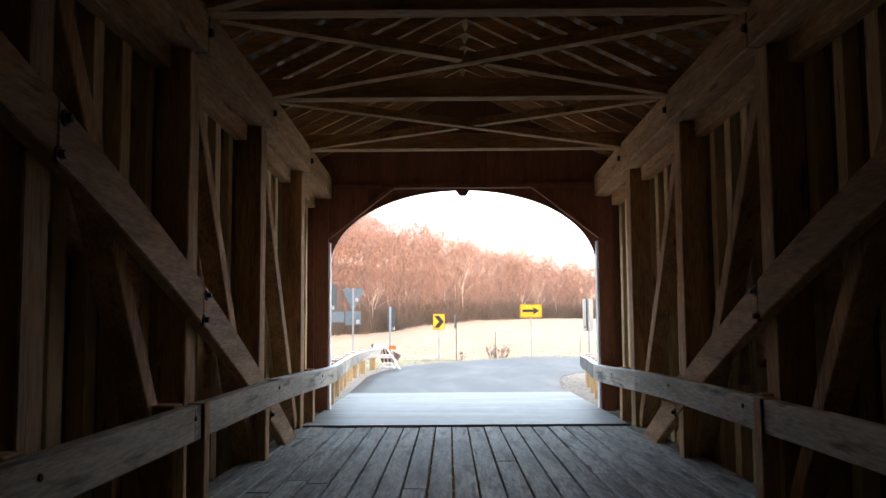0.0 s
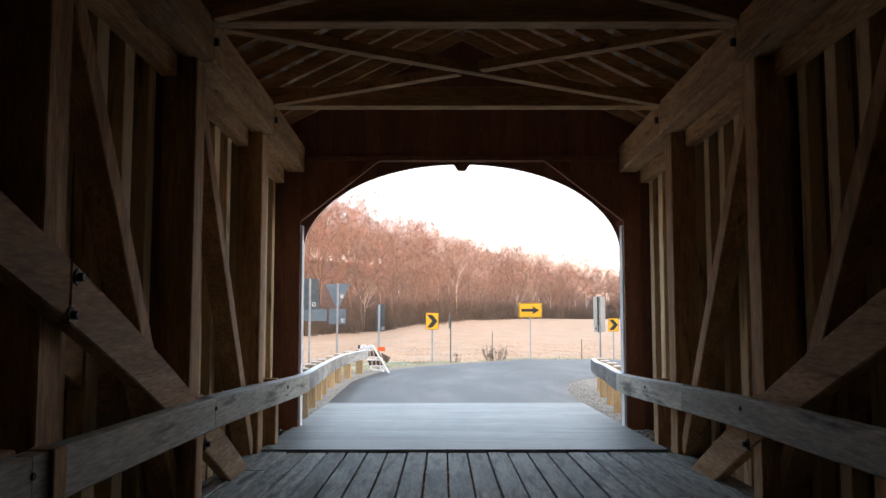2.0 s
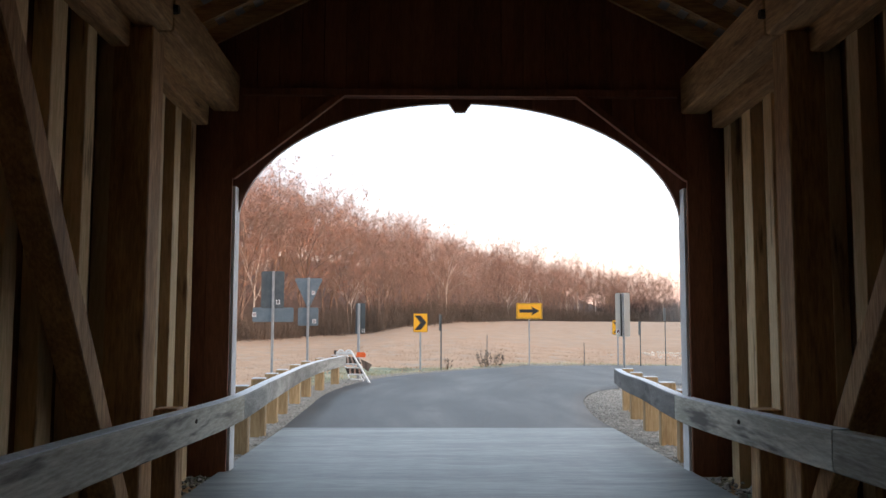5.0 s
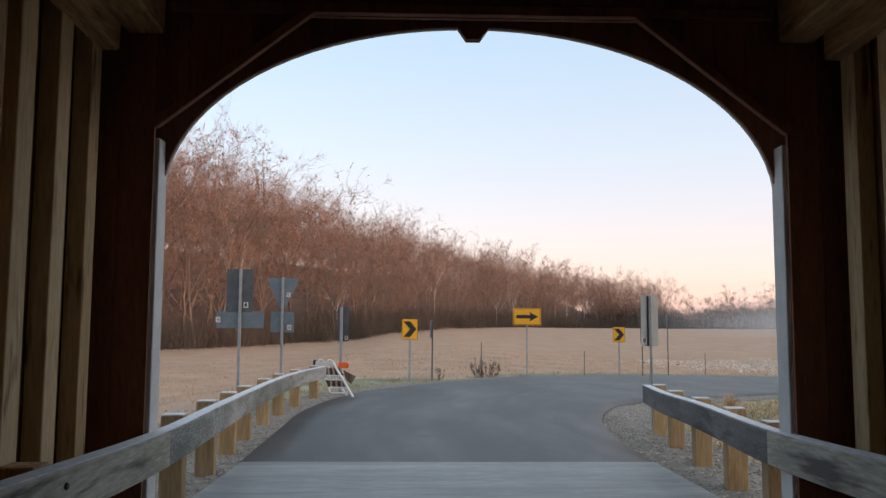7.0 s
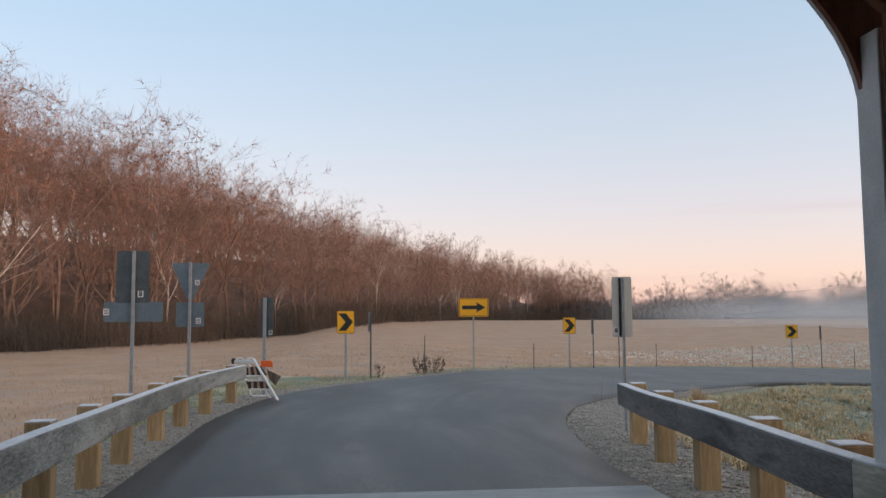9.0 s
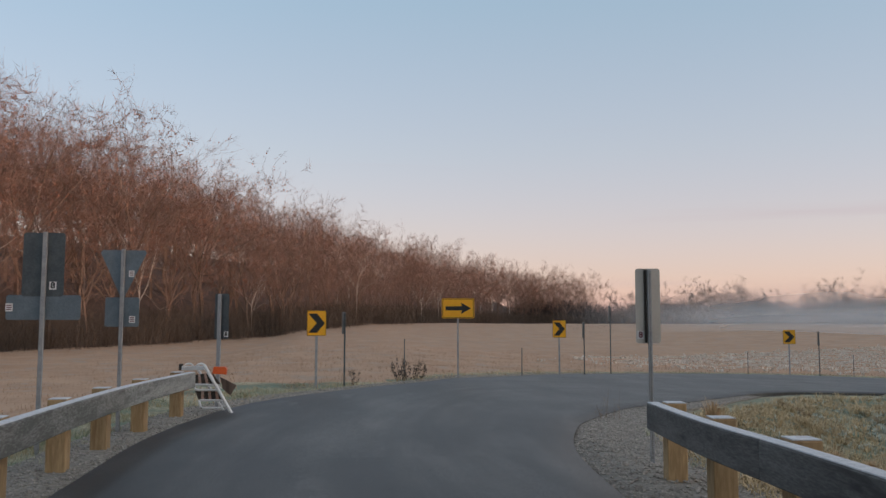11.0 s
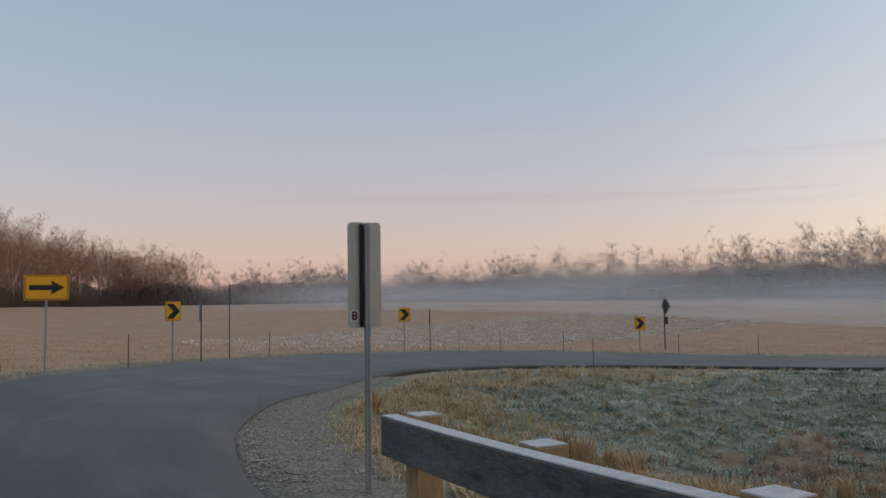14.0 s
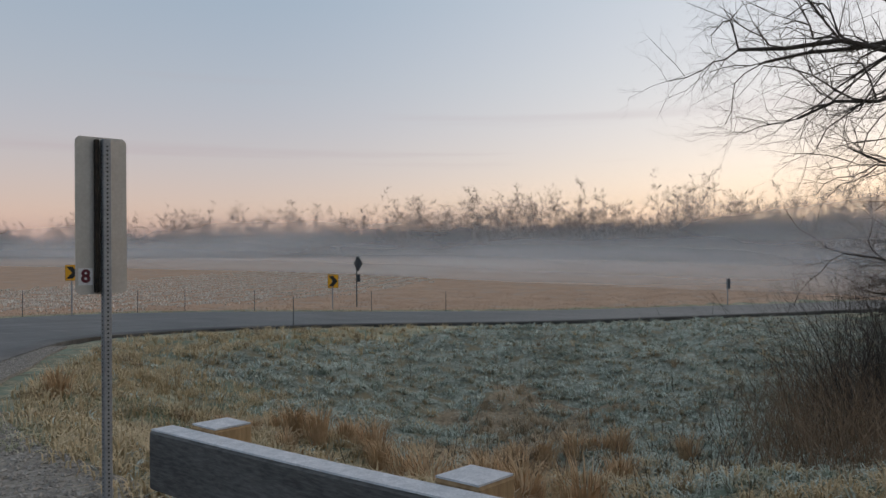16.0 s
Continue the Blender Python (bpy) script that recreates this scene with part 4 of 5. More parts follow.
# object marker seen from behind, on a punched post, inside the bend
a = math.atan2(24.477 - 24.547, 4.631 - 4.339)
t = thing("object_marker_sign", "bare aluminium back of a marker sign on punched post", "road sign", "road signs")
pn, m = panel(t, rounded(0.305, 0.94, 0.035), 4.195, 24.51, 1.797, a, ALU)
sign_post(t, 4.205, 24.478, road_z(4.2, 24.5), 2.255, a, 0.048, True)
sticker(t, m, -0.095, -0.365, 0.10, MAROON)
# dark strip put in for the shade on the post's left side
bm = bmesh.new()
box(bm, -0.046, -0.020, -0.03, -0.001, -0.46, 0.455, 0.004)
bm.transform(m)
part("shade_strip", bm, IRON, t, "dark strip standing for shade beside the post")
for z in (0.36, -0.36):
    bm = bmesh.new()
    tube(bm, [m @ Vector((0.0, -0.052, z)), m @ Vector((0.0, -0.062, z))], [0.011, 0.009], 6)
    part("bolt", bm, STEEL, t)

# backs of the two tall signs beyond the west rail
t = thing("road_sign", "dark tall sign back over a wide blue-grey panel", "road sign", "road signs")
_, m = panel(t, rounded(0.54, 0.88, 0.04), -3.71, 26.40, 2.375, 0.05, DARK_BACK)
sticker(t, m, 0.13, -0.29, 0.11)
_, m2 = panel(t, rounded(0.96, 0.34, 0.03), -3.69, 26.405, 1.785, 0.05, BLUE_BACK, name="lower_panel")
sticker(t, m2, -0.44, 0.0, 0.11, BLACK, "")
sign_post(t, -3.69, 26.37, ground_at(-3.7, 26.4), 2.82, 0.05, 0.055)
t = thing("yield_sign", "blue-grey back of a triangular sign with a square plate below", "road sign", "road signs")
tri = [(-0.36, 0.36), (-0.33, 0.40), (0.33, 0.40), (0.36, 0.36), (0.03, -0.36), (-0.03, -0.36)]
_, m = panel(t, tri, -3.15, 28.35, 2.345, 0.0, BLUE_BACK)
sticker(t, m, 0.13, 0.02, 0.10, BLACK, "")
_, m2 = panel(t, rounded(0.53, 0.47, 0.03), -3.15, 28.355, 1.745, 0.0, BLUE_BACK, name="lower_panel")
sticker(t, m2, 0.16, -0.12, 0.11, BLACK, "")
sign_post(t, -3.15, 28.32, ground_at(-3.15, 28.3), 2.76, 0.0, 0.055)
# marker sign by the barricade
t = thing("object_marker_sign", "dark back of a tall marker sign on a pale steel post", "road sign", "road signs")
_, m = panel(t, rounded(0.305, 0.93, 0.03), -2.11, 32.1, 1.70, radians(-14), DARK_BACK)
sign_post(t, -2.15, 32.04, road_z(-2.1, 32.0), 2.16, radians(-10), 0.07)
sticker(t, m, 0.10, -0.37, 0.11)


def chevron(x, y, w, h, zb, a, g):
    t = thing("chevron_sign", "yellow sign with a black chevron on a thin steel post", "road sign", "chevron signs")
    zc = zb + h / 2
    _, m = panel(t, rounded(w, h, 0.04), x, y, zc, a, YELLOW)
    q = 0.42 * w
    decal(t, [(-q, 0.38 * h), (-q + 0.44 * w, 0.38 * h), (q, 0.0), (-q + 0.44 * w, -0.38 * h), (-q, -0.38 * h), (0.0, 0.0)], m, 0.004, BLACK, "chevron")
    ring_decal(t, w * 0.99, h * 0.99, 0.04, 0.012, m, 0.003, BLACK)
    sign_post(t, x, y + 0.045, g, zc + h / 2 - 0.05, a, 0.07)


def facing(x, y):
    """The turn that lets a sign at x, y look back at the bridge mouth."""
    return math.atan2(y - 14, x - 0.6) - math.pi / 2


for x, y, w, h, zb in ((-0.35, 38.3, 0.55, 0.72, 1.18), (9.85, 50.0, 0.58, 0.76, 0.88), (24.95, 57.7, 0.64, 0.78, 0.35), (37.8, 52.0, 0.62, 0.80, -0.42)):
    chevron(x, y, w, h, zb, facing(x, y), ground_at(x, y))
t = thing("arrow_sign", "wide yellow sign with a black arrow on a thin post", "road sign", "road signs")
_, m = panel(t, rounded(1.12, 0.69, 0.05), 4.33, 42.7, 2.04, facing(4.4, 42.3), YELLOW)
decal(t, [(-0.43, 0.07), (0.14, 0.07), (0.09, 0.20), (0.45, 0.0), (0.09, -0.20), (0.14, -0.07), (-0.43, -0.07)], m, 0.004, BLACK, "arrow")
ring_decal(t, 1.07, 0.65, 0.05, 0.018, m, 0.003, BLACK)
sign_post(t, 4.33, 42.74, ground_at(4.4, 42.3), 2.3, 0.2, 0.05)
# signs for the other direction, edge-on
for x, y, zb, h in ((0.42, 39.2, 1.22, 0.64), (11.3, 51.2, 0.82, 0.76), (13.34, 53.6, 1.60, 0.74), (27.1, 58.4, 0.24, 0.82)):
    g = ground_at(x, y)
    t = thing("edge_on_sign", "narrow dark sign seen edge-on on a thin post", "road sign", "edge-on signs")
    panel(t, rounded(0.46, h, 0.04), x, y, zb + h / 2, facing(x, y) + radians(76), DARK_BACK)
    sign_post(t, x + 0.03, y + 0.03, g, zb + h - 0.03, facing(x, y), 0.05, mat=DARK_BACK)
t = thing("diamond_sign", "grey back of a diamond sign with a small plate below", "road sign", "road signs")
panel(t, [(-0.5, 0.0), (0, -0.5), (0.5, 0.0), (0, 0.5)], 40.05, 51.95, 0.98, facing(40.0, 52.0) - radians(60), DARK_BACK)
panel(t, rounded(0.3, 0.45, 0.03), 40.05, 51.95, 0.10, facing(40.0, 52.0) - radians(40), DARK_BACK, name="lower_panel")
sign_post(t, 40.0, 52.03, ground_at(40.0, 52.0), 1.4, 0.3, 0.06, mat=DARK_BACK)
t = thing("far_sign", "small dark sign on a thin post beside the far road", "road sign", "road signs")
panel(t, rounded(0.22, 0.60, 0.03), 51.3, 32.9, -0.35, facing(51, 33), DARK_BACK)
sign_post(t, 51.3, 32.95, ground_at(51.3, 32.9), -0.06, 0.0, 0.06)
# thin delineator stakes
for x, y, h in ((2.5, 43.0, 1.30), (7.5, 47.0, 1.25), (16.2, 56.0, 1.25), (23.0, 58.7, 1.25), (28.9, 58.0, 1.2), (31.2, 57.0, 1.2), (33.7, 54.2, 1.2), (37.6, 49.0, 1.1), (39.6, 45.3, 1.1), (25.1, 43.0, 1.3)):
    bm = bmesh.new()
    g = ground_at(x, y)
    tube(bm, [(x, y, g - 0.2), (x + 0.01, y, g + h)], [0.02, 0.017], 6)
    single("marker_stake", bm, DARK_BACK, "thin grey steel marker stake in the grass", "stake", "marker stakes")


# ---- the collapsed barricade against the end of the west rail ----
def barricade():
    t = thing("folding_barricade", "collapsed white plastic barricade with striped boards and orange lamp", "barricade", m=Matrix.Translation((-2.29, 31.35, road_z(-2, 31.4))) @ Matrix.Scale(1.08, 4) @ Matrix.Rotation(radians(-8), 4, "Z"))

    def frame_leg(p, q, w=0.045):
        bm = bmesh.new()
        bar(bm, p, q, w, 0.04, None, 0.008)
        part("leg", bm, WHITE, t)
    frame_leg((0.0, -0.10, 0.87), (0.58, -0.30, 0.02), 0.06)
    frame_leg((-0.22, 0.14, 0.82), (0.30, 0.18, 0.02), 0.05)
    # two dark boards with worn stripes, each over a white tubular step
    for quad, y0 in ((((-0.22, 0.68), (0.13, 0.72), (0.28, 0.52), (-0.17, 0.52)), -0.02), (((-0.15, 0.40), (0.27, 0.40), (0.36, 0.25), (-0.09, 0.25)), -0.10)):
        bm = bmesh.new()
        plate(bm, quad, 0.025, Matrix.Translation((0, y0, 0)))
        bd = part("board", bm, DIRTY, t, "dirty board with pale slanted stripes")
        tl, tr_, br, bl = [Vector((u, y0 - 0.003, v)) for u, v in quad]
        for f in (0.12, 0.42, 0.72):
            bm = bmesh.new()
            bm.faces.new([bm.verts.new(v) for v in (tl.lerp(tr_, f + 0.14), tl.lerp(tr_, f + 0.26), bl.lerp(br, f + 0.12), bl.lerp(br, f))])
            part("stripe", bm, WORN_STRIPE, bd)
    for x0, x1, z1, z0, y0 in ((-0.19, 0.31, 0.505, 0.415, -0.08), (-0.05, 0.42, 0.235, 0.11, -0.18)):
        bm = bmesh.new()
        pts = [Vector((u, y0 - (z1 - v) * 0.5, v)) for u, v in ((x0, z1), (x0 + 0.05, z0 + 0.02), (x0 + 0.10, z0), (x1 - 0.03, z0), (x1, z0 + 0.03), (x1 - 0.06, z1), (x0 + 0.03, z1 + 0.005))]
        tube(bm, pts + pts[:2], [0.021] * (len(pts) + 2), 6)
        part("step", bm, WHITE, t, "white tubular step")
    bm = bmesh.new()
    bar(bm, (-0.46, 0.03, 0.80), (0.0, -0.06, 0.81), 0.05, 0.08, None, 0.01)
    part("top_rail", bm, WHITE, t)
    for x in (-0.29, -0.07):
        bm = bmesh.new()
        pts = [Vector((x + 0.09 * math.cos(a), -0.05, 0.81 + 0.075 * math.sin(a))) for a in [math.pi * k / 8 for k in range(9)]]
        tube(bm, pts, [0.02] * 9, 6)
        part("handle", bm, WHITE, t)
    bm = bmesh.new()
    plate(bm, [(0.13, 0.70), (0.15, 0.83), (0.35, 0.83), (0.39, 0.79), (0.38, 0.69)], 0.07, Matrix.Translation((0, -0.02, 0)))
    part("lamp", bm, ORANGE, t, "orange reflector lamp")
    bm = bmesh.new()
    box(bm, -0.50, -0.43, 0.0, 0.06, 0.76, 0.88, 0.012)
    part("lamp", bm, DIRTY, t, "dirty reflector lamp")
    bm = bmesh.new()
    plate(bm, [(0.24, 0.64), (0.55, 0.49), (0.44, 0.30), (0.30, 0.42)], 0.02, Matrix.Translation((0, 0.08, 0)))
    part("side_panel", bm, BARK, t, "brown bent side panel")


barricade()

# loose stones on the shoulders and beside the slab
rng = random.Random(4)
V, F = [], []


def add_stone(x, y, z, r):
    k = len(V)
    a = rng.uniform(0, 6.3)
    c, s = math.cos(a), math.sin(a)
    sx, sy, sz = r * rng.uniform(0.8, 1.4), r * rng.uniform(0.7, 1.1), r * rng.uniform(0.5, 0.8)
    for u, v, w in ((1, 0, 0), (-1, 0.1, 0), (0, 1, 0.1), (0.1, -1, 0), (0, 0, 1), (0, 0, -1)):
        p, q = u * sx, v * sy
        V.append((x + c * p - s * q, y + s * p + c * q, z + w * sz))
    F.extend([(k + i, k + j, k + h) for i, j, h in ((0, 2, 4), (2, 1, 4), (1, 3, 4), (3, 0, 4), (2, 0, 5), (1, 2, 5), (3, 1, 5), (0, 3, 5))])


for lo, hi, cnt in ((sh_lo, sh_l, 5200), (sh_r, sh_ro, 7500)):
    for _ in range(cnt):
        i = int((rng.random() ** 1.6) * (len(lo) - 1))
        a, b = lo[i].lerp(lo[i + 1], rng.random()), hi[i].lerp(hi[i + 1], rng.random())
        p = a.lerp(b, rng.random())
        add_stone(p.x, p.y, road_z(p.x, p.y) + 0.01, rng.uniform(0.012, 0.038))
for _ in range(500):
    s = rng.choice((-1, 1))
    x, y = AX + s * rng.uniform(2.5, 3.0), rng.uniform(13.8, 16.0)
    add_stone(x, y, deck_z(y) + 0.0, rng.uniform(0.012, 0.04))
tagged(new("gravel", soup("gravel", V, F, STONE)), "loose grey gravel stones on the shoulders", "gravel", kind="stuff")


# ---- trees, grass, mist ----
def frusta(segs, sides):
    """Tapered limbs from rows p, q, r0, r1, as arrays."""
    s = np.array(segs, float)
    p, q, r0, r1 = s[:, 0:3], s[:, 3:6], s[:, 6], s[:, 7]
    d = q - p
    d /= np.linalg.norm(d, axis=1, keepdims=True) + 1e-9
    ref = np.where(np.abs(d[:, 2:3]) < 0.9, np.array([[0, 0, 1.0]]), np.array([[1.0, 0, 0]]))
    a = np.cross(d, ref)
    a /= np.linalg.norm(a, axis=1, keepdims=True)
    b = np.cross(d, a)
    ang = np.arange(sides) * 2 * np.pi / sides
    ring = a[:, None] * np.cos(ang)[None, :, None] + b[:, None] * np.sin(ang)[None, :, None]
    v = np.concatenate([p[:, None] + ring * r0[:, None, None], q[:, None] + ring * r1[:, None, None]], 1).reshape(-1, 3)
    base = (np.arange(len(s)) * 2 * sides)[:, None]
    f = []
    for k in range(sides):
        k2 = (k + 1) % sides
        f += [np.concatenate([base + k, base + k2, base + sides + k2], 1), np.concatenate([base + k, base + sides + k2, base + sides + k], 1)]
    return v, np.concatenate(f)


def joined(parts):
    v, f, o = [], [], 0
    for a, b in parts:
        v.append(a)
        f.append(b + o)
        o += len(a)
    return np.concatenate(v), np.concatenate(f)


def grow(rng, height, fork, leaders, bushy, twigs, leaves, radius, wide=0.34, tw=1.0):
    """One bare tree: a trunk that divides at fork of its height into ascending leaders, which branch on into a domed crown."""
    thick, fine, hair, tips = [], [], [], []

    def turned(d, amount, lift):
        e = d + rng.normal(0, amount, 3)
        e[2] += lift
        return e / np.linalg.norm(e)

    def shoot(o, d, ln, rad, depth):
        n = (4, 3, 2, 1)[depth]
        kids = (2, 2, bushy, 0)[depth]
        for j in range(n):
            q = o + d * ln / n
            r0, r1 = rad * (1 - 0.62 * j / n), rad * (1 - 0.62 * (j + 1) / n)
            (thick if depth < 2 else fine if depth == 2 else hair).append((*o, *q, r0, r1))
            if depth == 3:
                tips.append((o, q))
            elif j or depth in (0, 2):
                for _ in range(kids):
                    if depth < 2 and rng.random() < 0.25:
                        continue
                    shoot(o + (q - o) * rng.random(), turned(d, (0.60, 0.70, 0.85)[depth], (0.10, 0.0, -0.04)[depth]), ln * rng.uniform(0.36, 0.62) * (1.1 - 0.25 * j / n), r1 * rng.uniform(0.40, 0.6), depth + 1)
            o = q
            d = turned(d, 0.13, 0.02)
        tips.append((o - d * ln / n, o))

    base, top = np.zeros(3), np.array([rng.normal(0, 0.02), rng.normal(0, 0.02), 1.0]) * height * fork
    o = base
    for j in range(4):
        q = top * (j + 1) / 4 + np.array([rng.normal(0, 0.06), rng.normal(0, 0.06), 0])
        thick.append((*o, *q, radius * (1 - 0.09 * j), radius * (1 - 0.09 * (j + 1))))
        o = q
    turn = rng.uniform(0, 6.28)
    for i in range(leaders):
        az = turn + i * 2.4 + rng.normal(0, 0.3)
        out = wide * rng.uniform(0.6, 1.3) * (0.45 if i == 0 else 1.0)
        d = np.array([np.cos(az) * out, np.sin(az) * out, 0.62])
        d /= np.linalg.norm(d)
        start = o - top * (0.0 if i < 2 else rng.uniform(0.0, 0.45))
        shoot(start, d, (height - start[2]) * rng.uniform(0.60, 0.80), radius * (0.62 if i == 0 else 0.45), 0)
    a, b = np.array([t[0] for t in tips]), np.array([t[1] for t in tips])

    def slips(count, lo, hi, w0, w1, wander):
        i = rng.integers(0, len(tips), count)
        p = a[i] + (b[i] - a[i]) * rng.uniform(0.1, 1.0, (count, 1))
        d = (b[i] - a[i]) / (np.linalg.norm(b[i] - a[i], axis=1, keepdims=True) + 1e-9) + rng.normal(0, wander, (count, 3)) + np.array([0, 0, 0.2])
        d /= np.linalg.norm(d, axis=1, keepdims=True)
        s = np.cross(d, rng.normal(0, 1, (count, 3)))
        s *= rng.uniform(w0, w1, (count, 1)) / (np.linalg.norm(s, axis=1, keepdims=True) + 1e-9)
        v = np.stack([p - s, p + s, p + d * rng.uniform(lo, hi, (count, 1))], 1).reshape(-1, 3)
        return v, np.arange(count * 3).reshape(-1, 3)

    hr = np.array(hair)
    side = np.cross(hr[:, 3:6] - hr[:, 0:3], rng.normal(0, 1, (len(hr), 3)))
    side *= np.maximum(hr[:, 6:7], 0.010) / (np.linalg.norm(side, axis=1, keepdims=True) + 1e-9)
    strands = np.stack([hr[:, 0:3] - side, hr[:, 0:3] + side, hr[:, 3:6]], 1).reshape(-1, 3), np.arange(len(hr) * 3).reshape(-1, 3)
    parts = [frusta(thick, 4), joined([frusta(fine, 3), strands]), slips(twigs, 0.5 * height / 16, 1.3 * height / 16, 0.007 * tw, 0.014 * tw, 0.7)]
    if leaves:
        parts.append(slips(leaves, 0.08, 0.18, 0.04, 0.08, 1.4))
    return parts


rg = np.random.default_rng(5)
kinds = []
for k in range(8):
    birch = k in (0, 3)
    kinds.append((birch, grow(rg, 16.0, 0.38 if birch else (0.30, 0.22, 0.38)[k % 3], 4 if birch else 5, 1 if birch else 2, 700 if birch else 2200, 900 if k in (2, 6) else 0, 0.13 if birch else 0.15, 0.34 if birch else 0.46)))
for k in range(4):
    kinds.append((False, grow(rg, 16.0, 0.16, 4, 2, 2600, 0, 0.12, 0.52, 2.0)))


def wood_points(d0, d1, gap, lo, hi, seed):
    """Places behind the wood's edge, between two fractions of its length."""
    r = np.random.default_rng(seed)
    line = [Vector((*p, 0)) for p in WOOD_EDGE]
    lens = [(b - a).length for a, b in zip(line, line[1:])]
    tot = 674.0
    out, s = [], lo * tot
    while s < hi * tot:
        u = s
        for a, b, ln in zip(line, line[1:], lens):
            if u <= ln:
                t = (b - a) / ln
                nrm = Vector((-t.y, t.x, 0))
                p = a + t * u + nrm * r.uniform(d0, d1)
                out.append((p.x, p.y))
                break
            u -= ln
        s += gap * r.uniform(0.5, 1.5)
    return out


# the front row stands singly
protos = []
for birch, parts in kinds[:8]:
    t = thing("tree", "pale-barked bare tree at the wood's edge" if birch else "bare brown tree with reddish twigs at the wood's edge", "tree", "trees at the wood's edge")
    me = soup("trunk", *parts[0], BIRCH if birch else BARK)
    a = new("trunk", me)
    a.parent = t
    crown_v, crown_f = joined(parts[1:])
    me = soup("crown", crown_v, crown_f, [BIRCH if birch else BARK, TWIG, LEAF])
    n1, n2 = len(parts[1][1]), len(parts[2][1])
    idx = np.full(len(crown_f), 2, np.int32)
    idx[:n1] = 0
    idx[n1:n1 + n2] = 1
    me.polygons.foreach_set("material_index", idx)
    c = new("crown", me)
    c.parent = t
    protos.append(t)
front = wood_points(0.5, 5, 5.4, 0.115, 0.47, 7)
r = np.random.default_rng(8)
hs = land(np.array([p[0] for p in front]), np.array([p[1] for p in front]))[0]
for i, ((x, y), h) in enumerate(zip(front, hs)):
    k = i if i < len(protos) else int(r.choice([0, 3, 1, 2, 4, 5, 6, 7, 1, 4, 5, 7]))
    s = r.uniform(0.72, 1.12) * (1.16 if y < 115 else 1.0)
    s *= 0.84 if kinds[k][0] else 1.0
    m = Matrix.Translation((x, y, h - 0.1)) @ Matrix.Rotation(r.uniform(0, 6.28), 4, "Z")
    ob = protos[k] if i < len(protos) else copy_thing(protos[k], m)
    ob.matrix_world = m @ Matrix.Scale(s, 4)


def scatter(name, spots, pick, size, mats, label, category, seed):
    """Many trees joined into one mesh."""
    r = np.random.default_rng(seed)
    h = land(np.array([p[0] for p in spots]), np.array([p[1] for p in spots]))[0]
    vs, fs, ms, o = [], [], [], 0
    for (x, y), z in zip(spots, h):
        birch, parts = kinds[pick[int(r.integers(0, len(pick)))]]
        a, s = r.uniform(0, 6.28), r.uniform(*size) * (1.22 + 0.12 * smooth(-8, -22, x) if x < 2 and y < 135 else 1.0)
        s *= 0.84 if birch else 1.0
        rot = np.array([[math.cos(a), -math.sin(a), 0], [math.sin(a), math.cos(a), 0], [0, 0, 1]])
        for k, (v, f) in enumerate(parts):
            vs.append((v @ rot.T) * s + np.array([x, y, z - 0.1]))
            fs.append(f + o)
            ms.append(np.full(len(f), (1 if birch and k < 2 else (0 if k < 2 else min(k, 3))), np.int32))
            o += len(v)
    me = soup(name, np.concatenate(vs), np.concatenate(fs), mats)
    me.polygons.foreach_set("material_index", np.concatenate(ms))
    return tagged(new(name, me), label, category, kind="stuff")


woods = wood_points(5, 14, 3.4, 0.10, 0.5, 21) + wood_points(13, 28, 3.4, 0.10, 0.5, 22) + wood_points(26, 48, 4.6, 0.10, 0.46, 23) + wood_points(45, 75, 5.0, 0.10, 0.40, 24)
scatter("woodland", woods, [0, 1, 2, 4, 5, 6, 7, 1, 2, 4, 5, 6, 7], (0.90, 1.22), [BARK, BIRCH, TWIG, LEAF], "dense bare reddish-brown winter woodland on the slope", "woodland", 31)
far = wood_points(0, 10, 4.4, 0.50, 0.98, 41) + wood_points(9, 30, 4.4, 0.48, 0.98, 42)
scatter("far_treeline", far, [8, 9, 10, 11], (0.56, 0.98), [BARK, BARK, FAR_TWIG, FAR_TWIG], "hazy far line of bare trees beyond the field", "tree line", 43)


def brush(name, spots, hgt, n, mat, label, category, seed, wide=0.5, w=0.02, kind="stuff", lean=0.28):
    """Upright leaning stems and twigs round each spot."""
    r = np.random.default_rng(seed)
    xs, ys = np.array([p[0] for p in spots]), np.array([p[1] for p in spots])
    h = land(xs, ys)[0]
    m = len(spots)
    o = np.stack([xs, ys, h], 1)[:, None] + np.concatenate([r.normal(0, wide, (m, n, 2)), np.zeros((m, n, 1))], 2)
    ln = r.uniform(0.35, 1.0, (m, n, 1)) * hgt
    d = np.concatenate([r.normal(0, lean, (m, n, 2)), np.ones((m, n, 1))], 2)
    tip = o + d * ln
    s = np.concatenate([r.normal(0, 1, (m, n, 2)), np.zeros((m, n, 1))], 2)
    s = s / np.linalg.norm(s, axis=2, keepdims=True) * w
    mid = o + d * ln * r.uniform(0.3, 0.8, (m, n, 1))
    e = mid + np.concatenate([r.normal(0, 0.3, (m, n, 2)), r.uniform(0.1, 0.5, (m, n, 1))], 2) * ln * 0.6
    v = np.stack([o - s, o + s, tip, mid - s * 0.6, mid + s * 0.6, e], 2).reshape(-1, 3)
    f = np.arange(len(v)).reshape(-1, 3)
    me = soup(name, v, f, mat)
    return tagged(new(name, me), label, category, kind=kind)


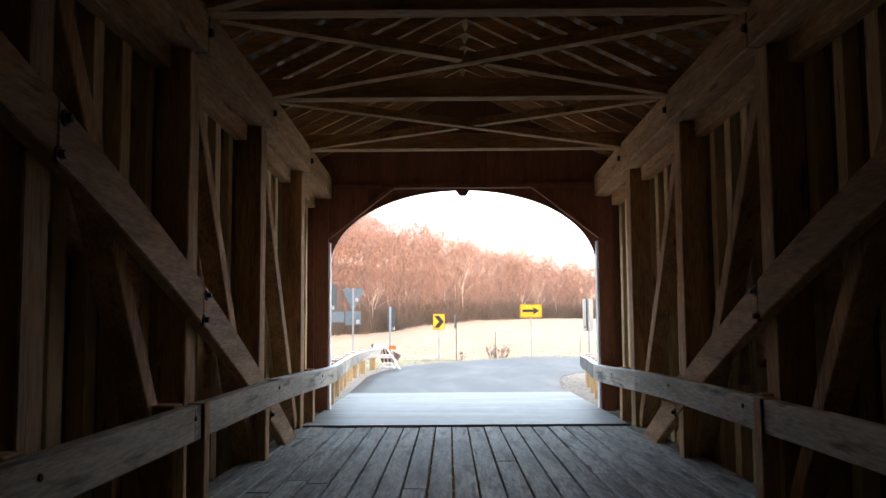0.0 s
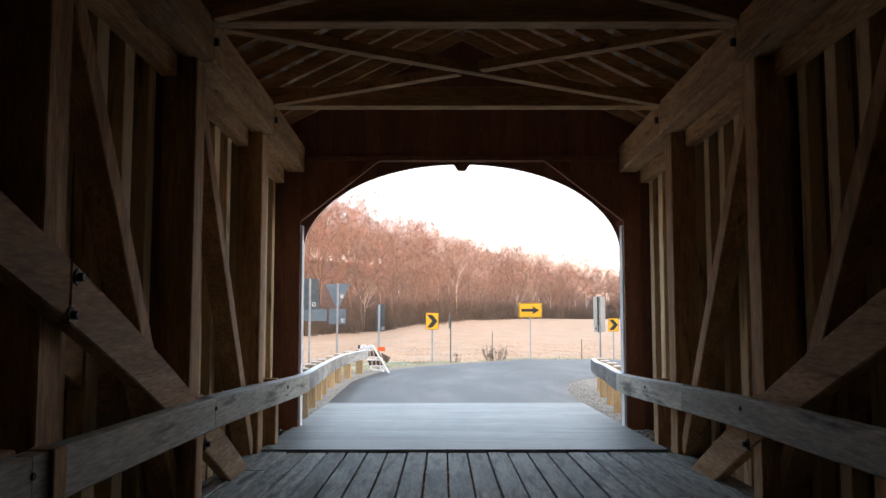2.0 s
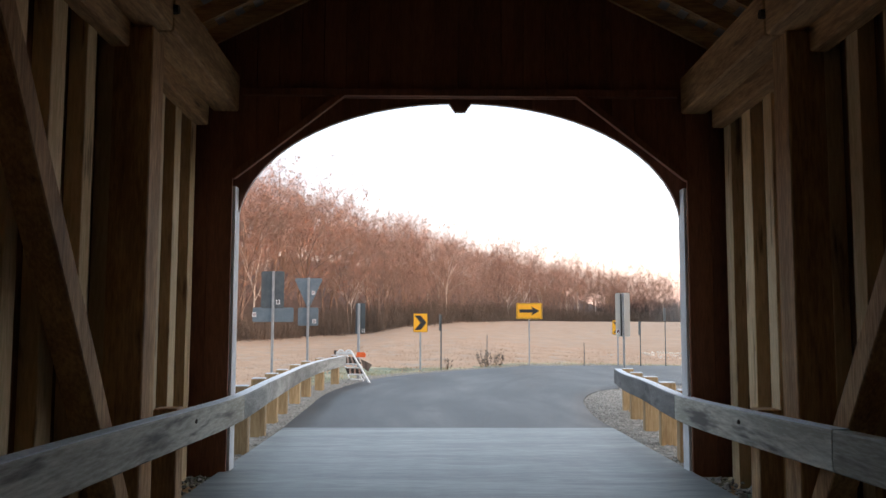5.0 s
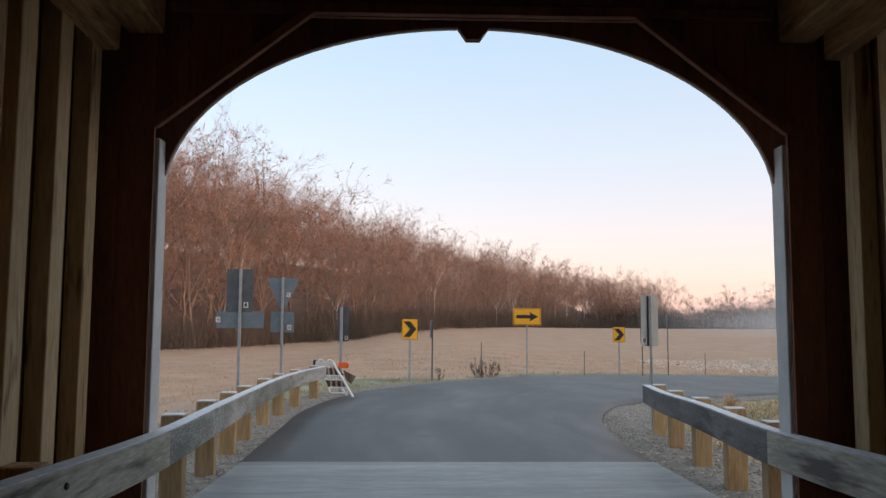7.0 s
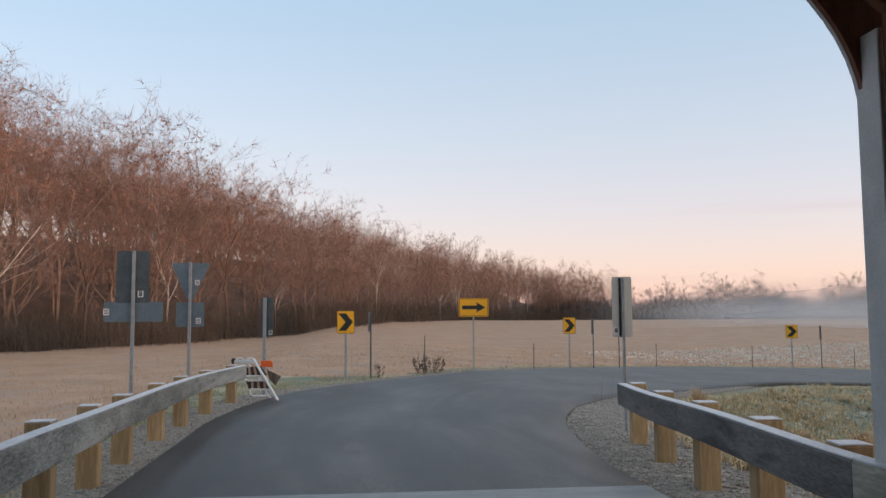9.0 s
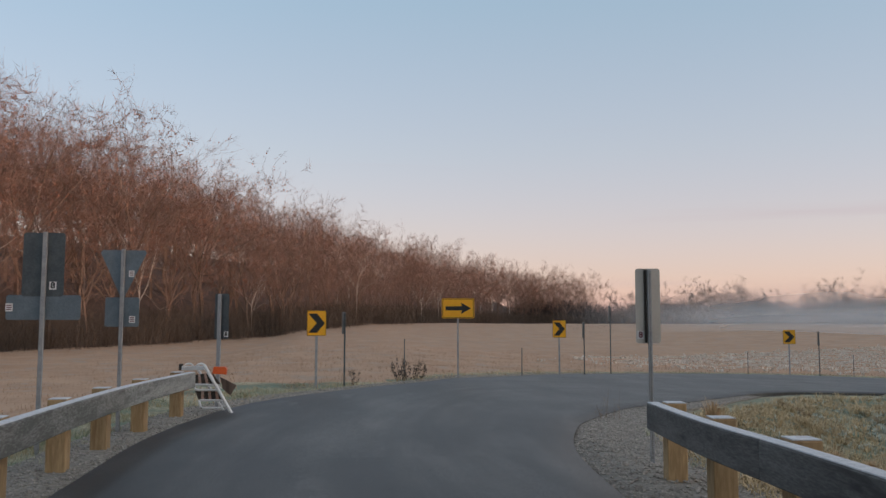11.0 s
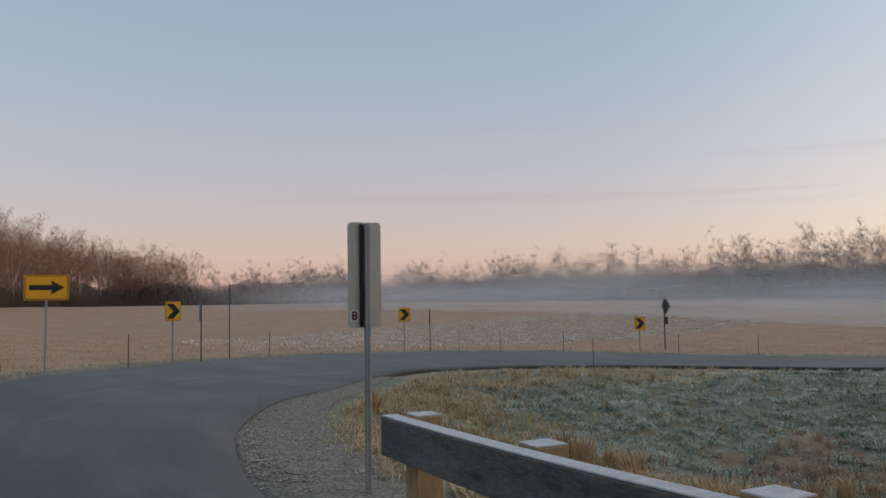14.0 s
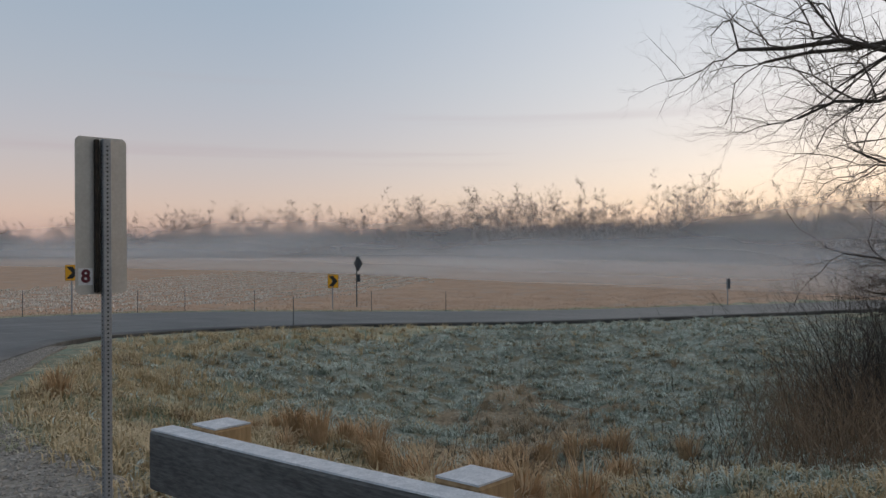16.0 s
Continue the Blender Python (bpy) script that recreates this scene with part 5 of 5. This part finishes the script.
under = wood_points(-1, 4, 0.9, 0.10, 0.50, 51) + wood_points(2, 14, 0.9, 0.10, 0.50, 52)
# darker than the crown twigs: the wood's lower shade is in this colour
brush("undergrowth", under, 4.2, 90, BRUSHWOOD, "brown bare undergrowth along the wood's foot", "undergrowth", 53, 1.1, 0.016, lean=0.5)
under2 = wood_points(-2, 10, 1.2, 0.48, 0.985, 54)
# unseen trees added to the southeast only to block the low sun
brush("unseen_sun_wood", wood_points(-2, 12, 0.9, 0.985, 1.42, 56), 17.0, 150, FAR_TWIG, "unseen tall bare wood added to keep the low sun off the road", "woodland", 57, 1.6, 0.11)
brush("far_undergrowth", under2, 7.0, 130, FAR_TWIG, "grey brush under the far trees", "undergrowth", 55, 2.6, 0.06, lean=0.5)
brush("far_thicket", wood_points(8, 26, 0.8, 0.47, 0.985, 58), 8.5, 150, FAR_TWIG, "dense grey thicket behind the far trees", "undergrowth", 59, 2.6, 0.09, lean=0.4)


def blades(name, n, area, length, w, mat, label, category, seed, keep, lean=0.5):
    """Grass blades, one bent triangle pair each, where keep() says so."""
    r = np.random.default_rng(seed)
    x0, x1, y0, y1 = area
    x, y = r.uniform(x0, x1, n * 3), r.uniform(y0, y1, n * 3)
    h, out, behind, inside = land(x, y)
    clump = np.array([noise.noise((a * 0.8, b * 0.8, seed * 1.7)) for a, b in zip(x, y)])
    ok = keep(x, y, out, inside, clump, r)
    x, y, h, clump = x[ok][:n], y[ok][:n], h[ok][:n], clump[ok][:n]
    m = len(x)
    o = np.stack([x, y, h - 0.02], 1)
    ln = (r.uniform(0.5, 1.0, m) * length * (1 + 0.9 * np.clip(clump, -0.5, 0.8)))[:, None]
    a = r.uniform(0, 6.28, m)
    out_d = np.stack([np.cos(a), np.sin(a), np.zeros(m)], 1) * (r.uniform(0.1, 1.0, m) * lean)[:, None]
    s = np.stack([-np.sin(a), np.cos(a), np.zeros(m)], 1) * w
    mid = o + out_d * ln * 0.4 + np.array([0, 0, 1]) * ln * 0.62
    tip = o + out_d * ln * 1.25 + np.array([0, 0, 1]) * ln * (1 - 0.45 * lean)
    v = np.stack([o - s, o + s, mid + s * 0.7, mid - s * 0.7, tip], 1).reshape(-1, 3)
    b = (np.arange(m) * 5)[:, None]
    f = np.concatenate([b + np.array([[0, 1, 2]]), b + np.array([[0, 2, 3]]), b + np.array([[3, 2, 4]])])
    me = soup(name, v, f, mat)
    return tagged(new(name, me), label, category, kind="stuff")


blades("frosted_grass", 35000, (3.2, 36, 17.5, 44), 0.16, 0.011, FROST_BLADE, "low frosted green grass in the hollow", "grass", 61, lambda x, y, out, ins, c, r: (ins | (y < 20.1)) & (x > 4.3) & (out > 1.2) & (r.random(len(x)) < np.exp(-np.hypot(x - 9, y - 24) / 16) * (0.10 + zones(x, y)[0])), 0.9)
blades("straw_grass", 30000, (3.4, 36, 17.5, 44), 0.26, 0.010, STRAW, "tan dry grass round the hollow", "grass", 62, lambda x, y, out, ins, c, r: (ins | (y < 20.1)) & (x > 4.5) & (out > 1.3) & (r.random(len(x)) < np.exp(-np.hypot(x - 8, y - 25) / 14) * (1.05 - zones(x, y)[0])), 0.8)
blades("green_grass", 16000, (4.5, 14, 17.5, 34), 0.18, 0.010, GREEN_BLADE, "short green grass between the straw", "grass", 66, lambda x, y, out, ins, c, r: (ins | (y < 20.1)) & (x > 4.5) & (out > 1.1) & (c > 0.05), 0.9)
blades("shoulder_grass", 14000, (-5.2, 2.5, 16.6, 40), 0.17, 0.006, GREEN_BLADE, "short frosted grass tufts by the west rail", "grass", 63, lambda x, y, out, ins, c, r: ~ins & (x < 2) & (out > 0.75) & (out < 2.6) & (c > -0.05), 0.9)
blades("field_edge_grass", 50000, (-30, 75, 18, 95), 0.15, 0.009, FIELD_BLADE, "tall dry tan grass at the field's edge", "grass", 64, lambda x, y, out, ins, c, r: ~ins & (out > 1.5) & ((y > 34) | (x < -4.2)) & (r.random(len(x)) < np.clip(1.25 - out / 30, 0.12, 1)), 0.45)
blades("verge_grass", 16000, (-4, 60, 33, 60), 0.20, 0.010, STRAW, "frosted straw along the far edge of the road", "grass", 65, lambda x, y, out, ins, c, r: ~ins & (out > 0.35) & (out < 1.7) & (y > 33), 0.8)


def stubble_keep(x, y, out, ins, c, r):
    u = (x - 62) * 0.93 + (y - 84) * 0.36
    v = -(x - 62) * 0.36 + (y - 84) * 0.93
    return ((u / 46) ** 2 + (v / 16) ** 2 < 1 + 0.5 * c) & (np.abs((v / 2.1) % 1 - 0.5) < 0.27)


blades("stubble", 42000, (12, 115, 50, 115), 0.22, 0.058, STUBBLE, "pale frosted crop stubble in rows", "stubble", 67, stubble_keep, 1.0)

def tufts(name, spots, n, length, w, mat, label, seed, droop):
    """Clumps of blades that rise from one root, arch outward and hang over."""
    r = np.random.default_rng(seed)
    xs, ys = np.array([p[0] for p in spots]), np.array([p[1] for p in spots])
    h = land(xs, ys)[0]
    m = len(spots)
    size = r.uniform(0.5, 1.25, (m, 1, 1)) * length
    comb = r.uniform(0, 6.28, (m, 1))
    a = comb + r.normal(0, 1.5, (m, n))
    d = np.stack([np.cos(a), np.sin(a), np.zeros((m, n))], 2)
    s = np.stack([-np.sin(a), np.cos(a), np.zeros((m, n))], 2) * w
    o = np.stack([xs, ys, h - 0.03], 1)[:, None] + d * size * r.uniform(0, 0.22, (m, n, 1))
    ln = size * r.uniform(0.55, 1.0, (m, n, 1))
    up = np.array([0, 0, 1.0])
    k = r.uniform(0.4, 1.2, (m, n, 1)) * droop
    mid = o + d * ln * 0.35 * k + up * ln * 0.62 / (1 + 0.35 * k)
    tip = o + d * ln * 0.85 * k + up * ln * np.maximum(0.06, 0.95 - 0.62 * k)
    v = np.stack([o - s, o + s, mid + s * 0.8, mid - s * 0.8, tip], 2).reshape(-1, 3)
    b = (np.arange(m * n) * 5)[:, None]
    f = np.concatenate([b + np.array([[0, 1, 2]]), b + np.array([[0, 2, 3]]), b + np.array([[3, 2, 4]])])
    return tagged(new(name, soup(name, v, f, mat)), label, "grass", kind="stuff")


def meadow_spots(n, seed, want):
    """Places on the meadow inside the bend, thinning with distance, where want() of x, y and a slow noise is high."""
    r = np.random.default_rng(seed)
    x, y = r.uniform(4.4, 40, n * 14), r.uniform(17.0, 45, n * 14)
    close = r.random(len(x)) < np.exp(-np.hypot(x - 7, y - 23) / 15)
    x, y = x[close], y[close]
    slow = np.array([noise.noise((a * 0.22, b * 0.30, 9.0)) + 0.5 * noise.noise((a * 0.7, b * 0.7, 2.0)) for a, b in zip(x, y)])
    some = want(x, y, slow) > r.random(len(x))
    x, y = x[some][:n * 2], y[some][:n * 2]
    _, out, _, ins = land(x, y)
    ok = (ins | (y < 20.1)) & (out > 1.5)
    return list(zip(x[ok][:n], y[ok][:n]))


def frosty(x, y, c):
    f, b = zones(x, y)
    return np.clip(0.06 + f - 0.9 * b + 0.2 * c, 0, 1)


def straw(x, y, c):
    f, b = zones(x, y)
    return np.clip(1.0 - f - 0.3 * b + 0.2 * c, 0.03, 1)


def thatch(x, y, c):
    return np.clip(zones(x, y)[1] + 0.03, 0, 1)


tufts("frosted_tufts", meadow_spots(4600, 81, frosty), 15, 0.36, 0.014, FROST_BLADE, "matted green tufts white with frost in the hollow", 82, 1.3)
tufts("straw_tufts", meadow_spots(3600, 83, straw), 16, 0.40, 0.010, STRAW, "pale tan dry grass tufts round the hollow", 84, 0.95)
tufts("thatch_tufts", meadow_spots(900, 87, thatch), 30, 0.46, 0.009, THATCH, "brown dead grass clumps across the hollow", 88, 0.8)
rt = random.Random(19)
rusty = [(rt.gauss(11.8, 1.2), rt.gauss(28.6, 1.7)) for k in range(24)] + [(rt.gauss(14.5, 2.0), rt.gauss(26.2, 0.9)) for k in range(14)] + [(rt.gauss(9.0, 0.8), rt.gauss(25.0, 1.0)) for k in range(8)]
tufts("rusty_tufts", rusty, 120, 0.85, 0.009, RUST_BLADE, "upright rust-coloured dry grass clumps", 86, 0.5)

# dry weeds
def weed_clump(x, y, wide, hgt, n, label, seed):
    """A fan of thin stalks with shrivelled leaves along them."""
    r = np.random.default_rng(seed)
    t = thing("dead_weeds", label, "weeds", "dead weeds")
    z = float(land(np.array([x]), np.array([y]))[0][0])
    sv, lv = [], []
    for k in range(n):
        u = r.uniform(-1, 1)
        o = np.array([x + 0.7 * u * wide, y + r.normal(0, 0.12), z - 0.03])
        tip = o + np.array([0.35 * u * wide + r.normal(0, 0.05), r.normal(0, 0.1), hgt * r.uniform(0.45, 1.0)])
        s = np.array([0.006, 0.002, 0])
        sv += [o - s, o + s, tip]
        for i in range(int(r.integers(10, 18))):
            c = o + (tip - o) * r.uniform(0.25, 1.0) + r.normal(0, 0.02, 3)
            a, b = r.normal(0, 1, 3), r.normal(0, 1, 3)
            a, b = a / np.linalg.norm(a) * 0.042, b / np.linalg.norm(b) * 0.018
            lv += [c - a, c + b, c + a, c - a, c + a, c - b]
    for nm, v, mat in (("stalks", sv, WEED), ("leaves", lv, NEAR_BARK)):
        v = np.array(v)
        ob = new(nm, soup(nm, v, np.arange(len(v)).reshape(-1, 3), mat))
        ob.parent = t


weed_clump(2.55, 41.1, 0.62, 0.82, 42, "dark leafy dead weed clump at the road's far edge", 71)
weed_clump(0.75, 39.4, 0.10, 0.5, 6, "few dark dead stalks at the road's far edge", 75)
brush("weed_patch", [(0.6, 39.0), (5.6, 30.5), (7.2, 27.4), (12.5, 33.6), (13.2, 35.5), (22.0, 33.0), (24, 32.5), (9.5, 22.5), (11, 24), (20.5, 35), (27, 33)], 0.9, 14, WEED, "scattered thin dead weed stalks", "weeds", 72, 0.25, 0.006)
rb = random.Random(6)
thick = [(x, rb.uniform(19.6, 20.6 + 0.17 * (x - 1))) for x in [rb.uniform(13.5, 25) for k in range(130)]]
brush("thicket", thick, 1.8, 22, WEED, "brown dead brush under the near tree", "brush", 73, 0.45, 0.008, lean=0.5)
stems = [(rb.gauss(16, 4.0), rb.gauss(27.5, 2.6)) for k in range(60)] + [(rb.uniform(9, 24), rb.uniform(22.5, 26)) for k in range(40)]
brush("weed_stems", [p for p in stems if p[0] > 8.0], 0.95, 5, BRUSHWOOD, "dark thin dead stems standing in the hollow", "weeds", 74, 0.14, 0.007)

shrub = [(1.2 + d * math.cos(radians(a)), 20.0 + d * math.sin(radians(a))) for d, a in [(rb.uniform(17, 23), rb.uniform(2.5, 9.0)) for k in range(26)]]
brush("bare_shrub", shrub, 4.2, 46, NEAR_BARK, "dark bare shrubs with fine twigs beside the tree", "shrubs", 76, 0.45, 0.008, lean=0.55)


def near_tree():
    """The spreading bare tree at the roadside: trunk, limbs and fine drooping twigs."""
    r = np.random.default_rng(14)
    base = np.array([22.4, 19.6, 0.0])
    base[2] = ground_at(22.4, 19.6) - 0.1
    thick, thin, twig = [], [], []

    def limb(o, d, ln, rad, depth):
        n = 5 if depth < 3 else 3
        for j in range(n):
            q = o + d * ln / n
            r1 = rad * (1 - 0.5 * (j + 1) / n)
            (thick if depth < 2 else (thin if depth < 4 else twig)).append((*o, *q, rad * (1 - 0.5 * j / n), r1))
            if depth < 5:
                for _ in range(2 if depth in (1, 2, 3, 4) else 1):
                    if r.random() < (0.84 if depth < 4 else 0.5):
                        e = d + r.normal(0, 0.62, 3)
                        e[2] += 0.06 - 0.10 * (depth > 2)
                        e /= np.linalg.norm(e)
                        limb(q, e, ln * r.uniform(0.34, 0.62), r1 * r.uniform(0.42, 0.6), depth + 1)
            o = q
            d = d + r.normal(0, 0.28, 3) + np.array([0, 0, -0.03 if depth > 1 else 0.03])
            d /= np.linalg.norm(d)
    limb(base, np.array([0.0, 0.02, 1.0]), 8.5, 0.24, 0)
    for d, h, ln, rad in (((-0.25, 0.95, 0.10), 7.8, 5.6, 0.085), ((-0.12, 0.95, 0.22), 8.0, 5.0, 0.07), ((-0.30, 0.9, 0.02), 7.2, 4.4, 0.06), ((-0.6, 0.6, 0.25), 7.4, 4.6, 0.06),
                          ((-0.2, 0.9, 0.30), 5.0, 3.2, 0.045), ((-0.5, 0.7, 0.15), 4.6, 3.2, 0.045), ((-0.35, 0.9, 0.0), 3.9, 3.2, 0.04), ((-0.1, 0.95, 0.1), 3.0, 3.4, 0.04), ((-0.6, 0.7, 0.1), 2.8, 3.0, 0.04), ((-0.3, 0.9, 0.12), 1.9, 3.0, 0.035), ((-0.6, 0.6, 0.3), 1.4, 2.6, 0.03), ((-0.1, 0.9, 0.3), 1.2, 2.6, 0.03)):
        d = np.array(d)
        limb(base + np.array([0, 0, h]), d / np.linalg.norm(d), ln, rad, 1)
    t = thing("roadside_tree", "dark bare spreading tree with fine twigs above dead brush", "tree")
    a = new("trunk", soup("trunk", *frusta(thick, 8), NEAR_BARK))
    a.parent = t
    b = new("crown", soup("crown", *joined([frusta(thin, 5), frusta(twig, 3)]), NEAR_BARK))
    b.parent = t


near_tree()

# low mist lying over the far field, in several thin sheets
AZ = [(92, 150), (84, 175), (75, 250), (62, 290), (45, 235), (30, 178), (22, 160), (10, 134), (-12, 128)]


def reach(a):
    for (a0, r0), (a1, r1) in zip(AZ, AZ[1:]):
        if a1 <= a <= a0:
            return r0 + (r1 - r0) * (a0 - a) / (a0 - a1)
    return AZ[-1][1]


for k, (f, h0, h1) in enumerate(((0.50, 0.3, 3.8), (0.60, 0.3, 5.2), (0.70, 0.4, 7.0), (0.80, 0.4, 9.0), (0.92, 0.4, 17.0))):
    bm = bmesh.new()
    uv = bm.loops.layers.uv.new("UVMap")
    cols = []
    for i in range(61):
        a = 86 - i * 96 / 60
        rr = reach(a) * f
        x, y = 1 + rr * math.cos(radians(a)), 18 + rr * math.sin(radians(a))
        g = ground_at(x, y)
        cols.append([(bm.verts.new((x, y, g + h0 - 1.2 + (h1 - h0 + 1.2) * j / 4)), i / 60, j / 4) for j in range(5)])
    for c, d in zip(cols, cols[1:]):
        for j in range(4):
            q = (c[j], d[j], d[j + 1], c[j + 1])
            fc = bm.faces.new([e[0] for e in q])
            fc.smooth = True
            for lp, e in zip(fc.loops, q):
                lp[uv].uv = (e[1], e[2])
    me = bpy.data.meshes.new("backdrop_mist")
    bm.to_mesh(me)
    bm.free()
    me.materials.append(MIST)
    ob = tagged(new("backdrop_mist", me), "thin white ground mist over the far field", "mist", kind="structure")
    ob.visible_shadow = False
